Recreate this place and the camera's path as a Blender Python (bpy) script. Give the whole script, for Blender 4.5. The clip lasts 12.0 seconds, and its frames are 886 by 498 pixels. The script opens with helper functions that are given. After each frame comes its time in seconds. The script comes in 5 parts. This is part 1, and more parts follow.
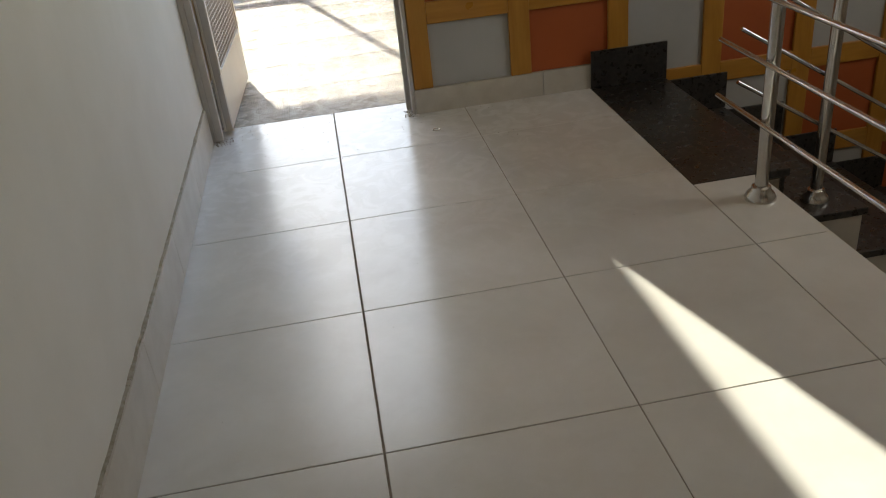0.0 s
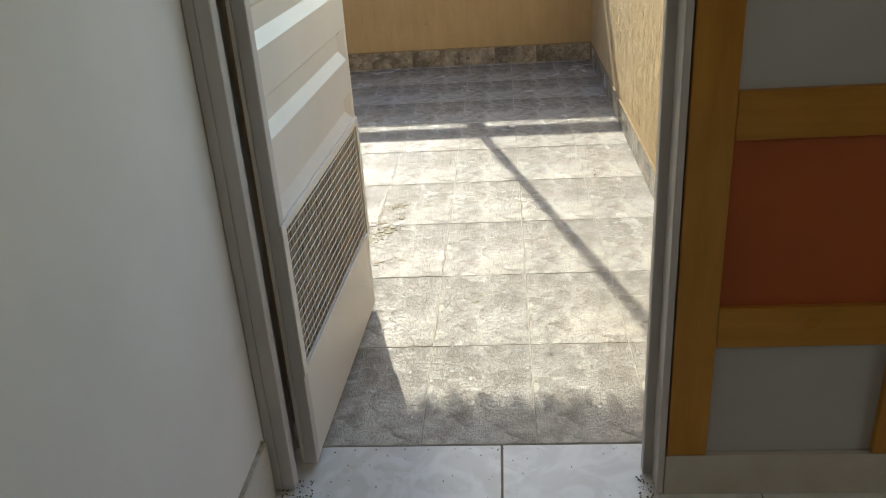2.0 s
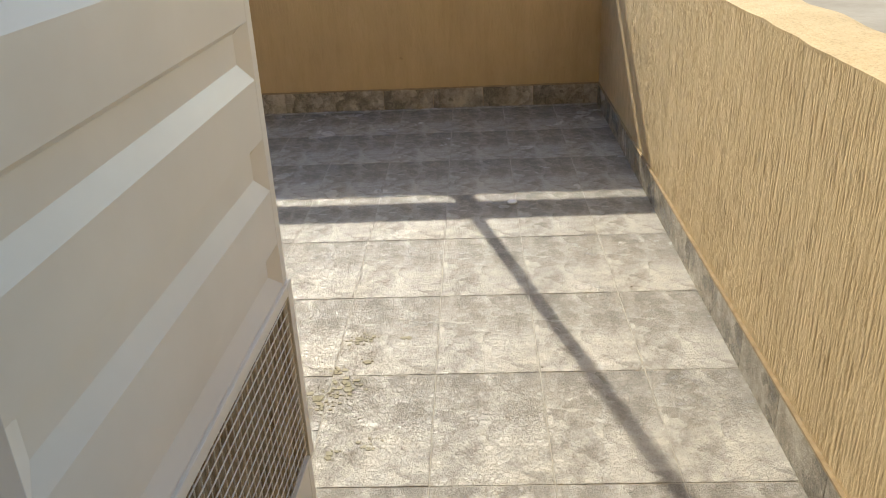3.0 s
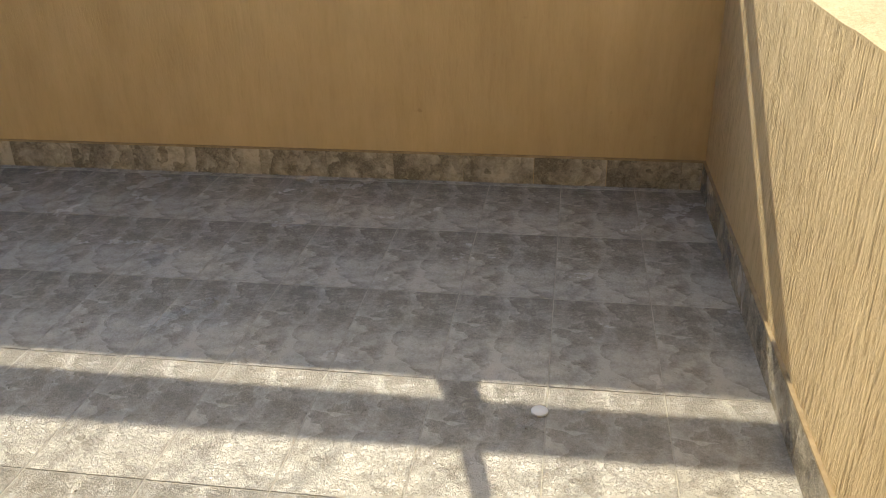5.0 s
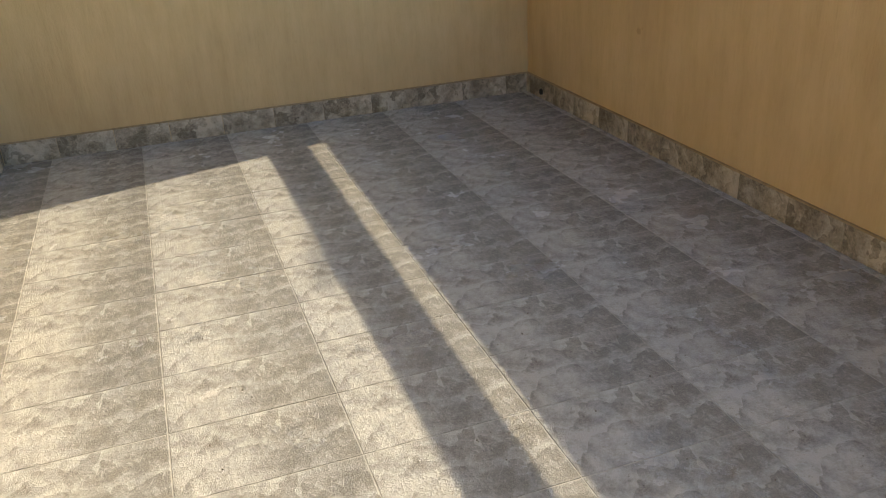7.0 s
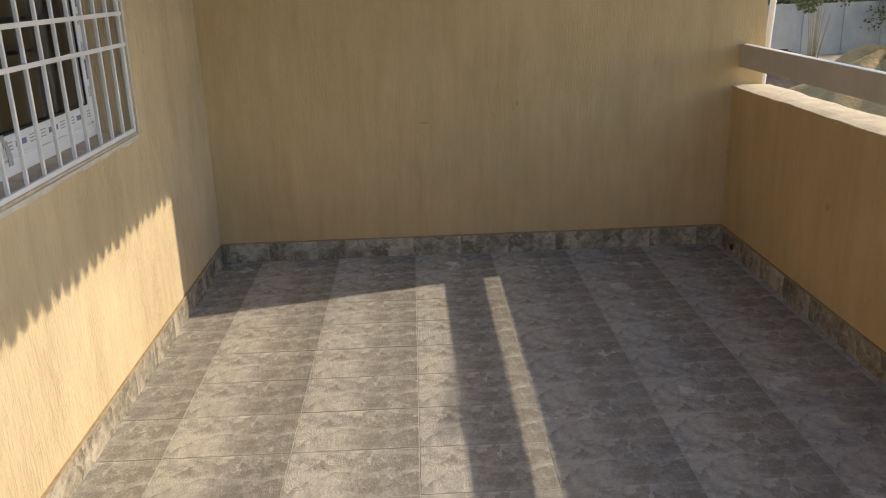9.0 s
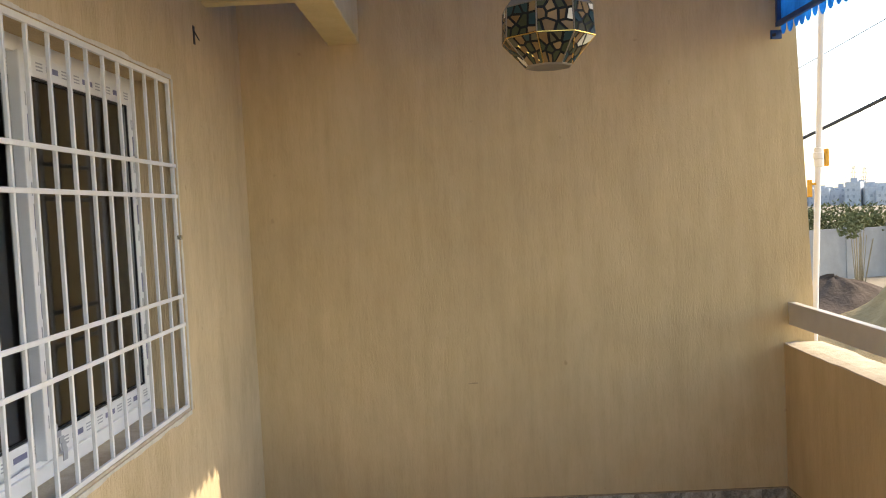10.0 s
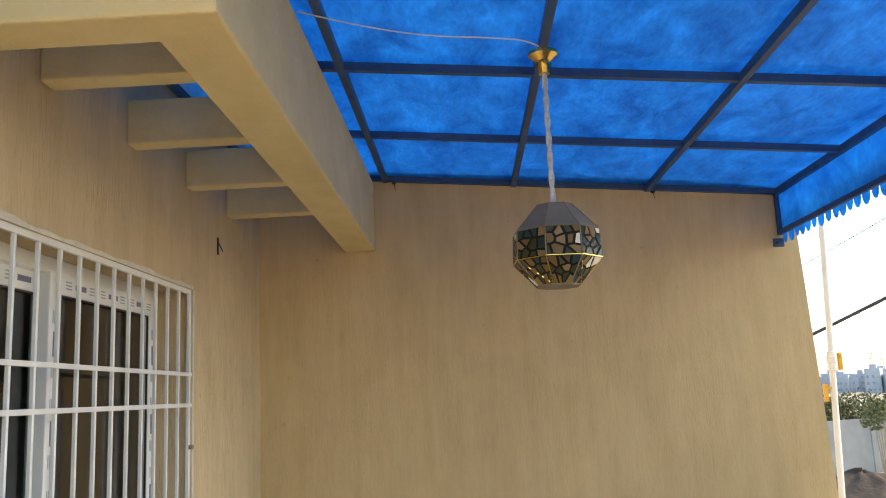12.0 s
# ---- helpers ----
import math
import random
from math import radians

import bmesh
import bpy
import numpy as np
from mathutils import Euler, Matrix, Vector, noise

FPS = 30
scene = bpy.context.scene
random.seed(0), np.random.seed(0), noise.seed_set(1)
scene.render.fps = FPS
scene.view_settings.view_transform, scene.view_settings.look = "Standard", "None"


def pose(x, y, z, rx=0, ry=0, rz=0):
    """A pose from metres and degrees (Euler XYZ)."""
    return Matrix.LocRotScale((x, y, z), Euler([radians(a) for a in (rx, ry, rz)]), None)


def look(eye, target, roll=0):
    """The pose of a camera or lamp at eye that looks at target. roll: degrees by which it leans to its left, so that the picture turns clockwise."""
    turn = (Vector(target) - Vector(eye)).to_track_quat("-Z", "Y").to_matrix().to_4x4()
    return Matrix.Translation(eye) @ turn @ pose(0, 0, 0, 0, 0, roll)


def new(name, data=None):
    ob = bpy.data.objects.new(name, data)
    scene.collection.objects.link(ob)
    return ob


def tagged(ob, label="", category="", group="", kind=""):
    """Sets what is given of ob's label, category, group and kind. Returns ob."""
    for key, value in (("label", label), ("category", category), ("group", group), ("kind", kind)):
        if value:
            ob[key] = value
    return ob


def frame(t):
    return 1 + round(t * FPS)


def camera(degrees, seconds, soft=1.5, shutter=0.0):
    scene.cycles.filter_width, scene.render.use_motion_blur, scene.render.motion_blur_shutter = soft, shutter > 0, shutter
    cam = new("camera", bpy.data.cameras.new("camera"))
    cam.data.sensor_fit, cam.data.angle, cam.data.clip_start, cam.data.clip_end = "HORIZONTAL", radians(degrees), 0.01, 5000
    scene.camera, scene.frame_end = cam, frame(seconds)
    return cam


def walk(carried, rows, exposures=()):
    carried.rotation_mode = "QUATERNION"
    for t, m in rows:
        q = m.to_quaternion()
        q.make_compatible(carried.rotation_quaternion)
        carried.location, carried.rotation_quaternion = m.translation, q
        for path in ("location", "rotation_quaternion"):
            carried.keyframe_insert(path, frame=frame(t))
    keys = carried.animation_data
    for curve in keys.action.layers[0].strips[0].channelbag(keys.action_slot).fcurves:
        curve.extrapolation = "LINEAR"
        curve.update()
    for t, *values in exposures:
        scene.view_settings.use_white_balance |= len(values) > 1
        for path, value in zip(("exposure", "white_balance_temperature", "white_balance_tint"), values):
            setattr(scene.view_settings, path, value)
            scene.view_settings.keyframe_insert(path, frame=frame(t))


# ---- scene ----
cam = camera(56.3, 12.0, 1.1)
PATH = [
    (0, (0.555, -3.729, 1.293), (0.748, -1.991, 0.323), -6.4),
    (0.5, (0.644, -3.348, 1.328), (0.577, -1.587, 0.383), -5.4),
    (1, (0.617, -2.822, 1.312), (0.472, -1.049, 0.398), -2.7),
    (1.2, (0.584, -2.625, 1.34), (0.438, -0.84, 0.45), -2.6),
    (1.5, (0.582, -2.239, 1.339), (0.433, -0.443, 0.473), -3.4),
    (2, (0.564, -1.656, 1.373), (0.405, 0.148, 0.524), -3.9),
    (2.5, (0.487, -1.075, 1.354), (0.371, 0.739, 0.52), -2.9),
    (3, (0.453, -0.526, 1.346), (0.366, 1.286, 0.505), -2.7),
    (3.2, (0.443, -0.331, 1.333), (0.364, 1.482, 0.493), -2.9),
    (5, (0.646, 1.107, 1.294), (0.356, 2.884, 0.424), -1.3),
    (5.5, (0.686, 1.445, 1.301), (-0.123, 3.053, 0.429), -3.4),
    (6, (1.002, 1.653, 1.389), (-0.425, 2.746, 0.512), -6.9),
    (6.5, (0.944, 1.909, 1.387), (-0.673, 2.715, 0.53), -4.9),
    (7, (0.84, 2.144, 1.395), (-0.88, 2.715, 0.549), -3.2),
    (7.2, (0.822, 2.236, 1.408), (-0.942, 2.665, 0.57), -3.5),
    (8.8, (0.933, 2.505, 1.648), (-0.916, 2.570, 0.891), -1.5),
    (9, (0.932, 2.501, 1.671), (-0.968, 2.555, 1.050), -1.8),
    (9.5, (0.922, 2.525, 1.82), (-1.055, 2.524, 1.518), -2.5),
    (10, (0.893, 2.505, 1.908), (-1.104, 2.467, 1.81), -2.8),
    (10.5, (0.902, 2.52, 1.954), (-1.097, 2.468, 1.985), -2.6),
    (11, (0.893, 2.491, 1.964), (-1.104, 2.448, 2.059), -2.4),
    (11.5, (0.885, 2.463, 1.96), (-1.109, 2.428, 2.111), -2.6),
    (12, (0.947, 2.509, 2.018), (-1.023, 2.462, 2.363), -2.6),
]
EXPOSURES = [(0, 1.82, 6450, 4), (0.5, 1.5, 6400, 3), (1.0, 1.6, 6400, 3), (1.5, 1.48, 6550, 3), (2.0, 1.25, 6400, 2), (2.5, 1.12, 6550, 4), (3.0, 1.05, 6700, 5), (3.2, 1.05, 6700, 5), (5, 1.38, 7200, 4), (5.5, 1.75, 7250, 5), (6, 1.8, 7300, 5), (6.5, 1.3, 7300, 6), (7, 1.4, 7300, 6), (9, 0.82, 7300, 11), (9.5, 1.26, 7600, 13), (10.5, 1.42, 7300, 9), (12, 1.52, 7200, 8)]
walk(cam, [(t, look(eye, target, roll)) for t, eye, target, roll in PATH], EXPOSURES)

# ---- light ----
SUN_EL, SUN_AZ = radians(33.2), radians(-15.3)
world = bpy.data.worlds.new("sky")
scene.world = world
world.use_nodes = True
wn = world.node_tree.nodes
sky = wn.new("ShaderNodeTexSky")
sky.sky_type = "NISHITA"
sky.sun_disc = False
sky.sun_elevation, sky.sun_rotation = SUN_EL, SUN_AZ
sky.air_density, sky.dust_density = 1.0, 0.9
wn["Background"].inputs["Strength"].default_value = 0.165
world.node_tree.links.new(sky.outputs[0], wn["Background"].inputs["Color"])
sun = new("sun", bpy.data.lights.new("sun", "SUN"))
sun.data.energy, sun.data.angle, sun.data.color = 2.7, radians(0.5), (1.0, 0.94, 0.83)
SUN_FROM = Vector((math.sin(SUN_AZ) * math.cos(SUN_EL), math.cos(SUN_AZ) * math.cos(SUN_EL), math.sin(SUN_EL)))
sun.matrix_world = look(SUN_FROM * 30, (0, 0, 0))
# warm fill lamp added out of view, at an assumed opening in the stairwell wall
stair_fill = new("stairwell_fill_lamp", bpy.data.lights.new("stairwell_fill_lamp", "AREA"))
stair_fill.data.shape, stair_fill.data.size, stair_fill.data.size_y = "RECTANGLE", 1.1, 1.3
stair_fill.data.energy, stair_fill.data.color = 5.2, (1.0, 0.86, 0.70)
stair_fill.matrix_world = look((4.14, -1.75, 1.75), (0.0, -1.6, 1.45))


# ---- materials ----
def nodes_of(name):
    m = bpy.data.materials.new(name)
    m.use_nodes = True
    n, l = m.node_tree.nodes, m.node_tree.links
    return m, n, l, n["Principled BSDF"]


def noise_of(n, l, vec, scale, detail=6.0, rough=0.6, dist=0.0):
    x = n.new("ShaderNodeTexNoise")
    x.inputs["Scale"].default_value, x.inputs["Detail"].default_value = scale, detail
    x.inputs["Roughness"].default_value, x.inputs["Distortion"].default_value = rough, dist
    l.new(vec, x.inputs["Vector"])
    return x.outputs["Fac"]


def ramp_of(n, l, fac, lo, hi, c0, c1):
    r = n.new("ShaderNodeValToRGB")
    r.color_ramp.elements[0].position, r.color_ramp.elements[1].position = lo, hi
    r.color_ramp.elements[0].color, r.color_ramp.elements[1].color = (*c0, 1), (*c1, 1)
    l.new(fac, r.inputs["Fac"])
    return r.outputs["Color"]


def mix_of(n, l, kind, fac, a, b):
    m = n.new("ShaderNodeMix")
    m.data_type, m.blend_type = "RGBA", kind
    for sock, v in ((m.inputs["Factor"], fac), (m.inputs[6], a), (m.inputs[7], b)):
        if isinstance(v, (int, float)):
            sock.default_value = v
        elif isinstance(v, tuple):
            sock.default_value = (*v, 1)
        else:
            l.new(v, sock)
    return m.outputs[2]


def maths(n, l, op, a, b):
    m = n.new("ShaderNodeMath")
    m.operation = op
    for sock, v in ((m.inputs[0], a), (m.inputs[1], b)):
        if isinstance(v, (int, float)):
            sock.default_value = v
        else:
            l.new(v, sock)
    return m.outputs[0]


def coords(n, l, stretch=(1, 1, 1), kind="Object"):
    t, m = n.new("ShaderNodeTexCoord"), n.new("ShaderNodeMapping")
    m.inputs["Scale"].default_value = stretch
    l.new(t.outputs[kind], m.inputs["Vector"])
    return m.outputs["Vector"]


def bump_of(n, l, bsdf, height, strength, dist):
    b = n.new("ShaderNodeBump")
    b.inputs["Strength"].default_value, b.inputs["Distance"].default_value = strength, dist
    l.new(height, b.inputs["Height"])
    l.new(b.outputs["Normal"], bsdf.inputs["Normal"])


def surface(name, c0, c1, scale=8.0, rough=0.5, bump=0.15, depth=0.002, stretch=(1, 1, 1), metal=0.0, fine=60.0, stain=0.25, vary=0.0, spec=0.5):
    """A worn surface: a broad stain, a middle grain and a fine relief."""
    m, n, l, p = nodes_of(name)
    v = coords(n, l, stretch)
    col = ramp_of(n, l, noise_of(n, l, v, scale), 0.3, 0.7, c0, c1)
    v2 = coords(n, l)
    dirt = ramp_of(n, l, noise_of(n, l, v2, 1.3, 4.0), 0.25, 0.75, (1 - stain,) * 3, (1.0, 1.0, 1.0))
    col = mix_of(n, l, "MULTIPLY", 1.0, col, dirt)
    if vary:
        info = n.new("ShaderNodeObjectInfo")
        tone = ramp_of(n, l, info.outputs["Random"], 0.0, 1.0, (1 - vary,) * 3, (1.0, 1.0, 1.0))
        col = mix_of(n, l, "MULTIPLY", 1.0, col, tone)
    l.new(col, p.inputs["Base Color"])
    f = noise_of(n, l, v, fine, 5.0)
    r = n.new("ShaderNodeMapRange")
    r.inputs["To Min"].default_value, r.inputs["To Max"].default_value = max(rough - 0.08, 0.02), min(rough + 0.1, 1)
    l.new(noise_of(n, l, v2, scale * 0.7, 4.0), r.inputs["Value"])
    l.new(r.outputs[0], p.inputs["Roughness"])
    p.inputs["Metallic"].default_value = metal
    p.inputs["Specular IOR Level"].default_value = spec
    bump_of(n, l, p, f, bump, depth)
    return m


def plaster_material(name, c0, c1, groove=1.0, wide=70.0, length=0.085, grain=0.45):
    """Combed render of one colour: short vertical drags and grit in relief, with the grooves' shade painted in."""
    m, n, l, p = nodes_of(name)
    v2 = coords(n, l)
    drag = noise_of(n, l, coords(n, l, (1, 1, length)), wide, 4.0, 0.62, 0.12)
    grit = noise_of(n, l, coords(n, l, (1, 1, 0.5)), 110.0, 4.0)
    patch = noise_of(n, l, v2, 0.9, 5.0)
    worn = noise_of(n, l, coords(n, l, (1, 1, 0.4)), 3.2, 4.0)
    # c0 darkens the grooves by colour, standing for the shade in them
    col = ramp_of(n, l, drag, 0.30, 0.50, c0, c1)
    col = mix_of(n, l, "MULTIPLY", 1.0, col, ramp_of(n, l, patch, 0.3, 0.7, (0.87, 0.86, 0.84), (1.0, 1.0, 1.0)))
    blotch = noise_of(n, l, coords(n, l, (1, 1, 0.45)), 5.5, 6.0, 0.65)
    col = mix_of(n, l, "MULTIPLY", 1.0, col, ramp_of(n, l, blotch, 0.36, 0.66, (0.92, 0.915, 0.90), (1.02, 1.02, 1.02)))
    streak = noise_of(n, l, coords(n, l, (1, 1, 0.10)), 13.0, 5.0, 0.6)
    col = mix_of(n, l, "MULTIPLY", 1.0, col, ramp_of(n, l, streak, 0.32, 0.60, (0.93, 0.92, 0.90), (1.015, 1.015, 1.015)))
    spots = ramp_of(n, l, noise_of(n, l, v2, 11.0, 2.0), 0.74, 0.80, (1.0, 1.0, 1.0), (0.80, 0.78, 0.74))
    col = mix_of(n, l, "MULTIPLY", 1.0, col, spots)
    l.new(col, p.inputs["Base Color"])
    p.inputs["Roughness"].default_value, p.inputs["Specular IOR Level"].default_value = 0.92, 0.15
    steep = n.new("ShaderNodeMapRange")
    steep.inputs["From Min"].default_value, steep.inputs["From Max"].default_value = 0.36, 0.54
    l.new(drag, steep.inputs["Value"])
    amount = n.new("ShaderNodeMapRange")
    amount.inputs["From Min"].default_value, amount.inputs["From Max"].default_value = 0.35, 0.65
    amount.inputs["To Min"].default_value = 0.10
    l.new(worn, amount.inputs["Value"])
    h = maths(n, l, "ADD", maths(n, l, "MULTIPLY", steep.outputs[0], amount.outputs[0]), maths(n, l, "MULTIPLY", grit, grain))
    bump_of(n, l, p, h, 0.8, 0.005 * groove)
    return m


def slate_tile_material(name, dark, pale, skirt=False):
    """Printed slate-look ceramic: every tile carries one print, pale at one end and dark at the other, with wavy ledges and fine crackle in relief."""
    m, n, l, p = nodes_of(name)
    v = coords(n, l)
    info = n.new("ShaderNodeObjectInfo")
    if skirt:
        # strips cut from different places of the print
        shift = n.new("ShaderNodeVectorMath")
        shift.operation = "ADD"
        l.new(v, shift.inputs[0])
        l.new(maths(n, l, "MULTIPLY", info.outputs["Random"], 9.0), shift.inputs[1])
        v = shift.outputs[0]
    sep = n.new("ShaderNodeSeparateXYZ")
    l.new(coords(n, l), sep.inputs[0])
    def warped(amount, scale):
        w = n.new("ShaderNodeTexNoise")
        w.inputs["Scale"].default_value, w.inputs["Detail"].default_value = scale, 4.0
        l.new(v, w.inputs["Vector"])
        mix = n.new("ShaderNodeVectorMath")
        mix.operation = "MULTIPLY_ADD"
        l.new(w.outputs["Color"], mix.inputs[0])
        mix.inputs[1].default_value = (amount,) * 3
        l.new(v, mix.inputs[2])
        return mix.outputs[0]
    def crackle(scale, vec, width):
        c = n.new("ShaderNodeTexVoronoi")
        c.feature = "DISTANCE_TO_EDGE"
        c.inputs["Scale"].default_value = scale
        l.new(vec, c.inputs["Vector"])
        return ramp_of(n, l, c.outputs["Distance"], 0.0, width, (1.0, 1.0, 1.0), (0.0, 0.0, 0.0))
    cloud = noise_of(n, l, v, 5.5, 3.0, 0.55, 0.6)
    crumb = noise_of(n, l, v, 95.0, 5.0, 0.7, 0.8)
    blot = noise_of(n, l, warped(0.05, 14.0), 21.0, 7.0, 0.7)
    bend = noise_of(n, l, coords(n, l, (0.5, 1.0, 1.0)) if not skirt else v, 7.0, 3.0, 0.55)
    # ledges: run across the tile, rise slowly and break off sharply
    run = maths(n, l, "ADD", maths(n, l, "MULTIPLY", sep.outputs["X"], 6.62), maths(n, l, "MULTIPLY", bend, 3.4))
    run = maths(n, l, "ADD", run, maths(n, l, "MULTIPLY", maths(n, l, "SUBTRACT", crumb, 0.5), 0.16))
    ledge = maths(n, l, "FRACT", run, 0.0)
    where = ramp_of(n, l, cloud, 0.36, 0.56, (0.25, 0.25, 0.25), (1.0, 1.0, 1.0))
    fine = crackle(46.0, warped(0.085, 30.0), 0.085)
    finer = crackle(100.0, warped(0.05, 60.0), 0.12)
    patchy = ramp_of(n, l, blot, 0.42, 0.56, (0.0, 0.0, 0.0), (1.0, 1.0, 1.0))
    lines = maths(n, l, "MAXIMUM", maths(n, l, "MULTIPLY", fine, patchy), maths(n, l, "MULTIPLY", finer, maths(n, l, "MULTIPLY", maths(n, l, "SUBTRACT", 1.0, patchy), 0.75)))
    along = maths(n, l, "MULTIPLY", maths(n, l, "ADD", sep.outputs["X"], sep.outputs["Y"]), 1.3) if skirt else maths(n, l, "MULTIPLY", sep.outputs["Y"], -1.05)
    g = maths(n, l, "ADD", along, maths(n, l, "MULTIPLY", maths(n, l, "SUBTRACT", cloud, 0.5), 1.5))
    g = maths(n, l, "ADD", g, maths(n, l, "MULTIPLY", maths(n, l, "SUBTRACT", blot, 0.5), 1.9))
    g = maths(n, l, "ADD", g, maths(n, l, "MULTIPLY", maths(n, l, "MULTIPLY", maths(n, l, "SUBTRACT", ledge, 0.5), where), 0.55))
    g = maths(n, l, "ADD", g, maths(n, l, "MULTIPLY", maths(n, l, "SUBTRACT", crumb, 0.5), 0.9))
    g = maths(n, l, "ADD", g, 0.47)
    col = ramp_of(n, l, g, 0.10, 0.92, dark, pale)
    bright = tuple(min(1.0, c * 1.12) for c in pale)
    col = mix_of(n, l, "MIX", maths(n, l, "MULTIPLY", lines, 0.46), col, bright)
    pits = ramp_of(n, l, noise_of(n, l, v, 48.0, 3.0, 0.6), 0.64, 0.72, (1.0, 1.0, 1.0), (0.62, 0.60, 0.56))
    col = mix_of(n, l, "MULTIPLY", 1.0, col, pits)
    col = mix_of(n, l, "MULTIPLY", 1.0, col, ramp_of(n, l, info.outputs["Random"], 0, 1, (0.95, 0.945, 0.935), (1.03, 1.03, 1.025)))
    at = n.new("ShaderNodeNewGeometry").outputs["Position"]
    dust = ramp_of(n, l, noise_of(n, l, at, 2.3, 6.0), 0.38, 0.72, (0.96, 0.96, 0.96), (1.10, 1.075, 1.02))
    col = mix_of(n, l, "MULTIPLY", 1.0, col, dust)
    muck = ramp_of(n, l, noise_of(n, l, at, 4.6, 7.0, 0.7), 0.68, 0.74, (1.0, 1.0, 1.0), (0.62, 0.57, 0.46))
    col = mix_of(n, l, "MULTIPLY", 1.0, col, muck)
    l.new(col, p.inputs["Base Color"])
    p.inputs["Specular IOR Level"].default_value = 0.5
    r = n.new("ShaderNodeMapRange")
    r.inputs["To Min"].default_value, r.inputs["To Max"].default_value = 0.13, 0.36
    l.new(noise_of(n, l, at, 3.1, 5.0), r.inputs["Value"])
    l.new(r.outputs[0], p.inputs["Roughness"])
    h = maths(n, l, "ADD", maths(n, l, "MULTIPLY", lines, 0.45), maths(n, l, "ADD", maths(n, l, "MULTIPLY", crumb, 0.55), maths(n, l, "MULTIPLY", maths(n, l, "MULTIPLY", ledge, where), 0.5)))
    h = maths(n, l, "ADD", h, maths(n, l, "MULTIPLY", blot, 1.2))
    bump_of(n, l, p, h, 0.78, 0.0056)
    return m


def porcelain_material():
    """Cream porcelain under a film of dust, with wiped smears that run across the joints."""
    m, n, l, p = nodes_of("cream_porcelain")
    where = n.new("ShaderNodeNewGeometry").outputs["Position"]
    info = n.new("ShaderNodeObjectInfo")
    col = ramp_of(n, l, noise_of(n, l, coords(n, l), 3.0, 6.0), 0.3, 0.7, (0.64, 0.62, 0.57), (0.72, 0.70, 0.65))
    col = mix_of(n, l, "MULTIPLY", 1.0, col, ramp_of(n, l, info.outputs["Random"], 0, 1, (0.96, 0.96, 0.955), (1.0, 1.0, 1.0)))
    film = noise_of(n, l, where, 1.6, 6.0, 0.6, 0.8)
    smear = noise_of(n, l, where, 3.2, 8.0, 0.66, 0.9)
    swirl = ramp_of(n, l, smear, 0.50, 0.74, (0.0, 0.0, 0.0), (1.0, 1.0, 1.0))
    col = mix_of(n, l, "MULTIPLY", 1.0, col, ramp_of(n, l, film, 0.32, 0.7, (0.90, 0.885, 0.86), (1.0, 1.0, 1.0)))
    sep = n.new("ShaderNodeSeparateXYZ")
    l.new(where, sep.inputs[0])
    near_door = n.new("ShaderNodeMapRange")
    near_door.inputs["From Min"].default_value, near_door.inputs["From Max"].default_value = -1.7, -0.1
    near_door.inputs["To Min"].default_value, near_door.inputs["To Max"].default_value = 0.06, 0.5
    l.new(sep.outputs["Y"], near_door.inputs["Value"])
    wiped = ramp_of(n, l, noise_of(n, l, where, 7.5, 6.0, 0.6, 1.6), 0.47, 0.60, (0.0, 0.0, 0.0), (1.0, 1.0, 1.0))
    col = mix_of(n, l, "MIX", maths(n, l, "MULTIPLY", wiped, near_door.outputs[0]), col, (0.80, 0.78, 0.74))
    mud = ramp_of(n, l, noise_of(n, l, where, 10.0, 6.0, 0.7), 0.60, 0.70, (0.0, 0.0, 0.0), (1.0, 1.0, 1.0))
    col = mix_of(n, l, "MIX", maths(n, l, "MULTIPLY", mud, near_door.outputs[0]), col, (0.50, 0.42, 0.31))
    specks = ramp_of(n, l, noise_of(n, l, where, 55.0, 2.0), 0.775, 0.80, (1.0, 1.0, 1.0), (0.45, 0.40, 0.34))
    col = mix_of(n, l, "MULTIPLY", 1.0, col, specks)
    l.new(col, p.inputs["Base Color"])
    rough = maths(n, l, "ADD", maths(n, l, "MULTIPLY", film, 0.22), maths(n, l, "MULTIPLY", swirl, 0.04))
    l.new(maths(n, l, "ADD", rough, 0.10), p.inputs["Roughness"])
    bump_of(n, l, p, noise_of(n, l, where, 9.0, 4.0), 0.04, 0.002)
    return m


def glass_material(name, tint, rough=0.02):
    m, n, l, p = nodes_of(name)
    p.inputs["Base Color"].default_value = (*tint, 1)
    p.inputs["Transmission Weight"].default_value, p.inputs["Roughness"].default_value = 1.0, rough
    p.inputs["IOR"].default_value = 1.45
    return m


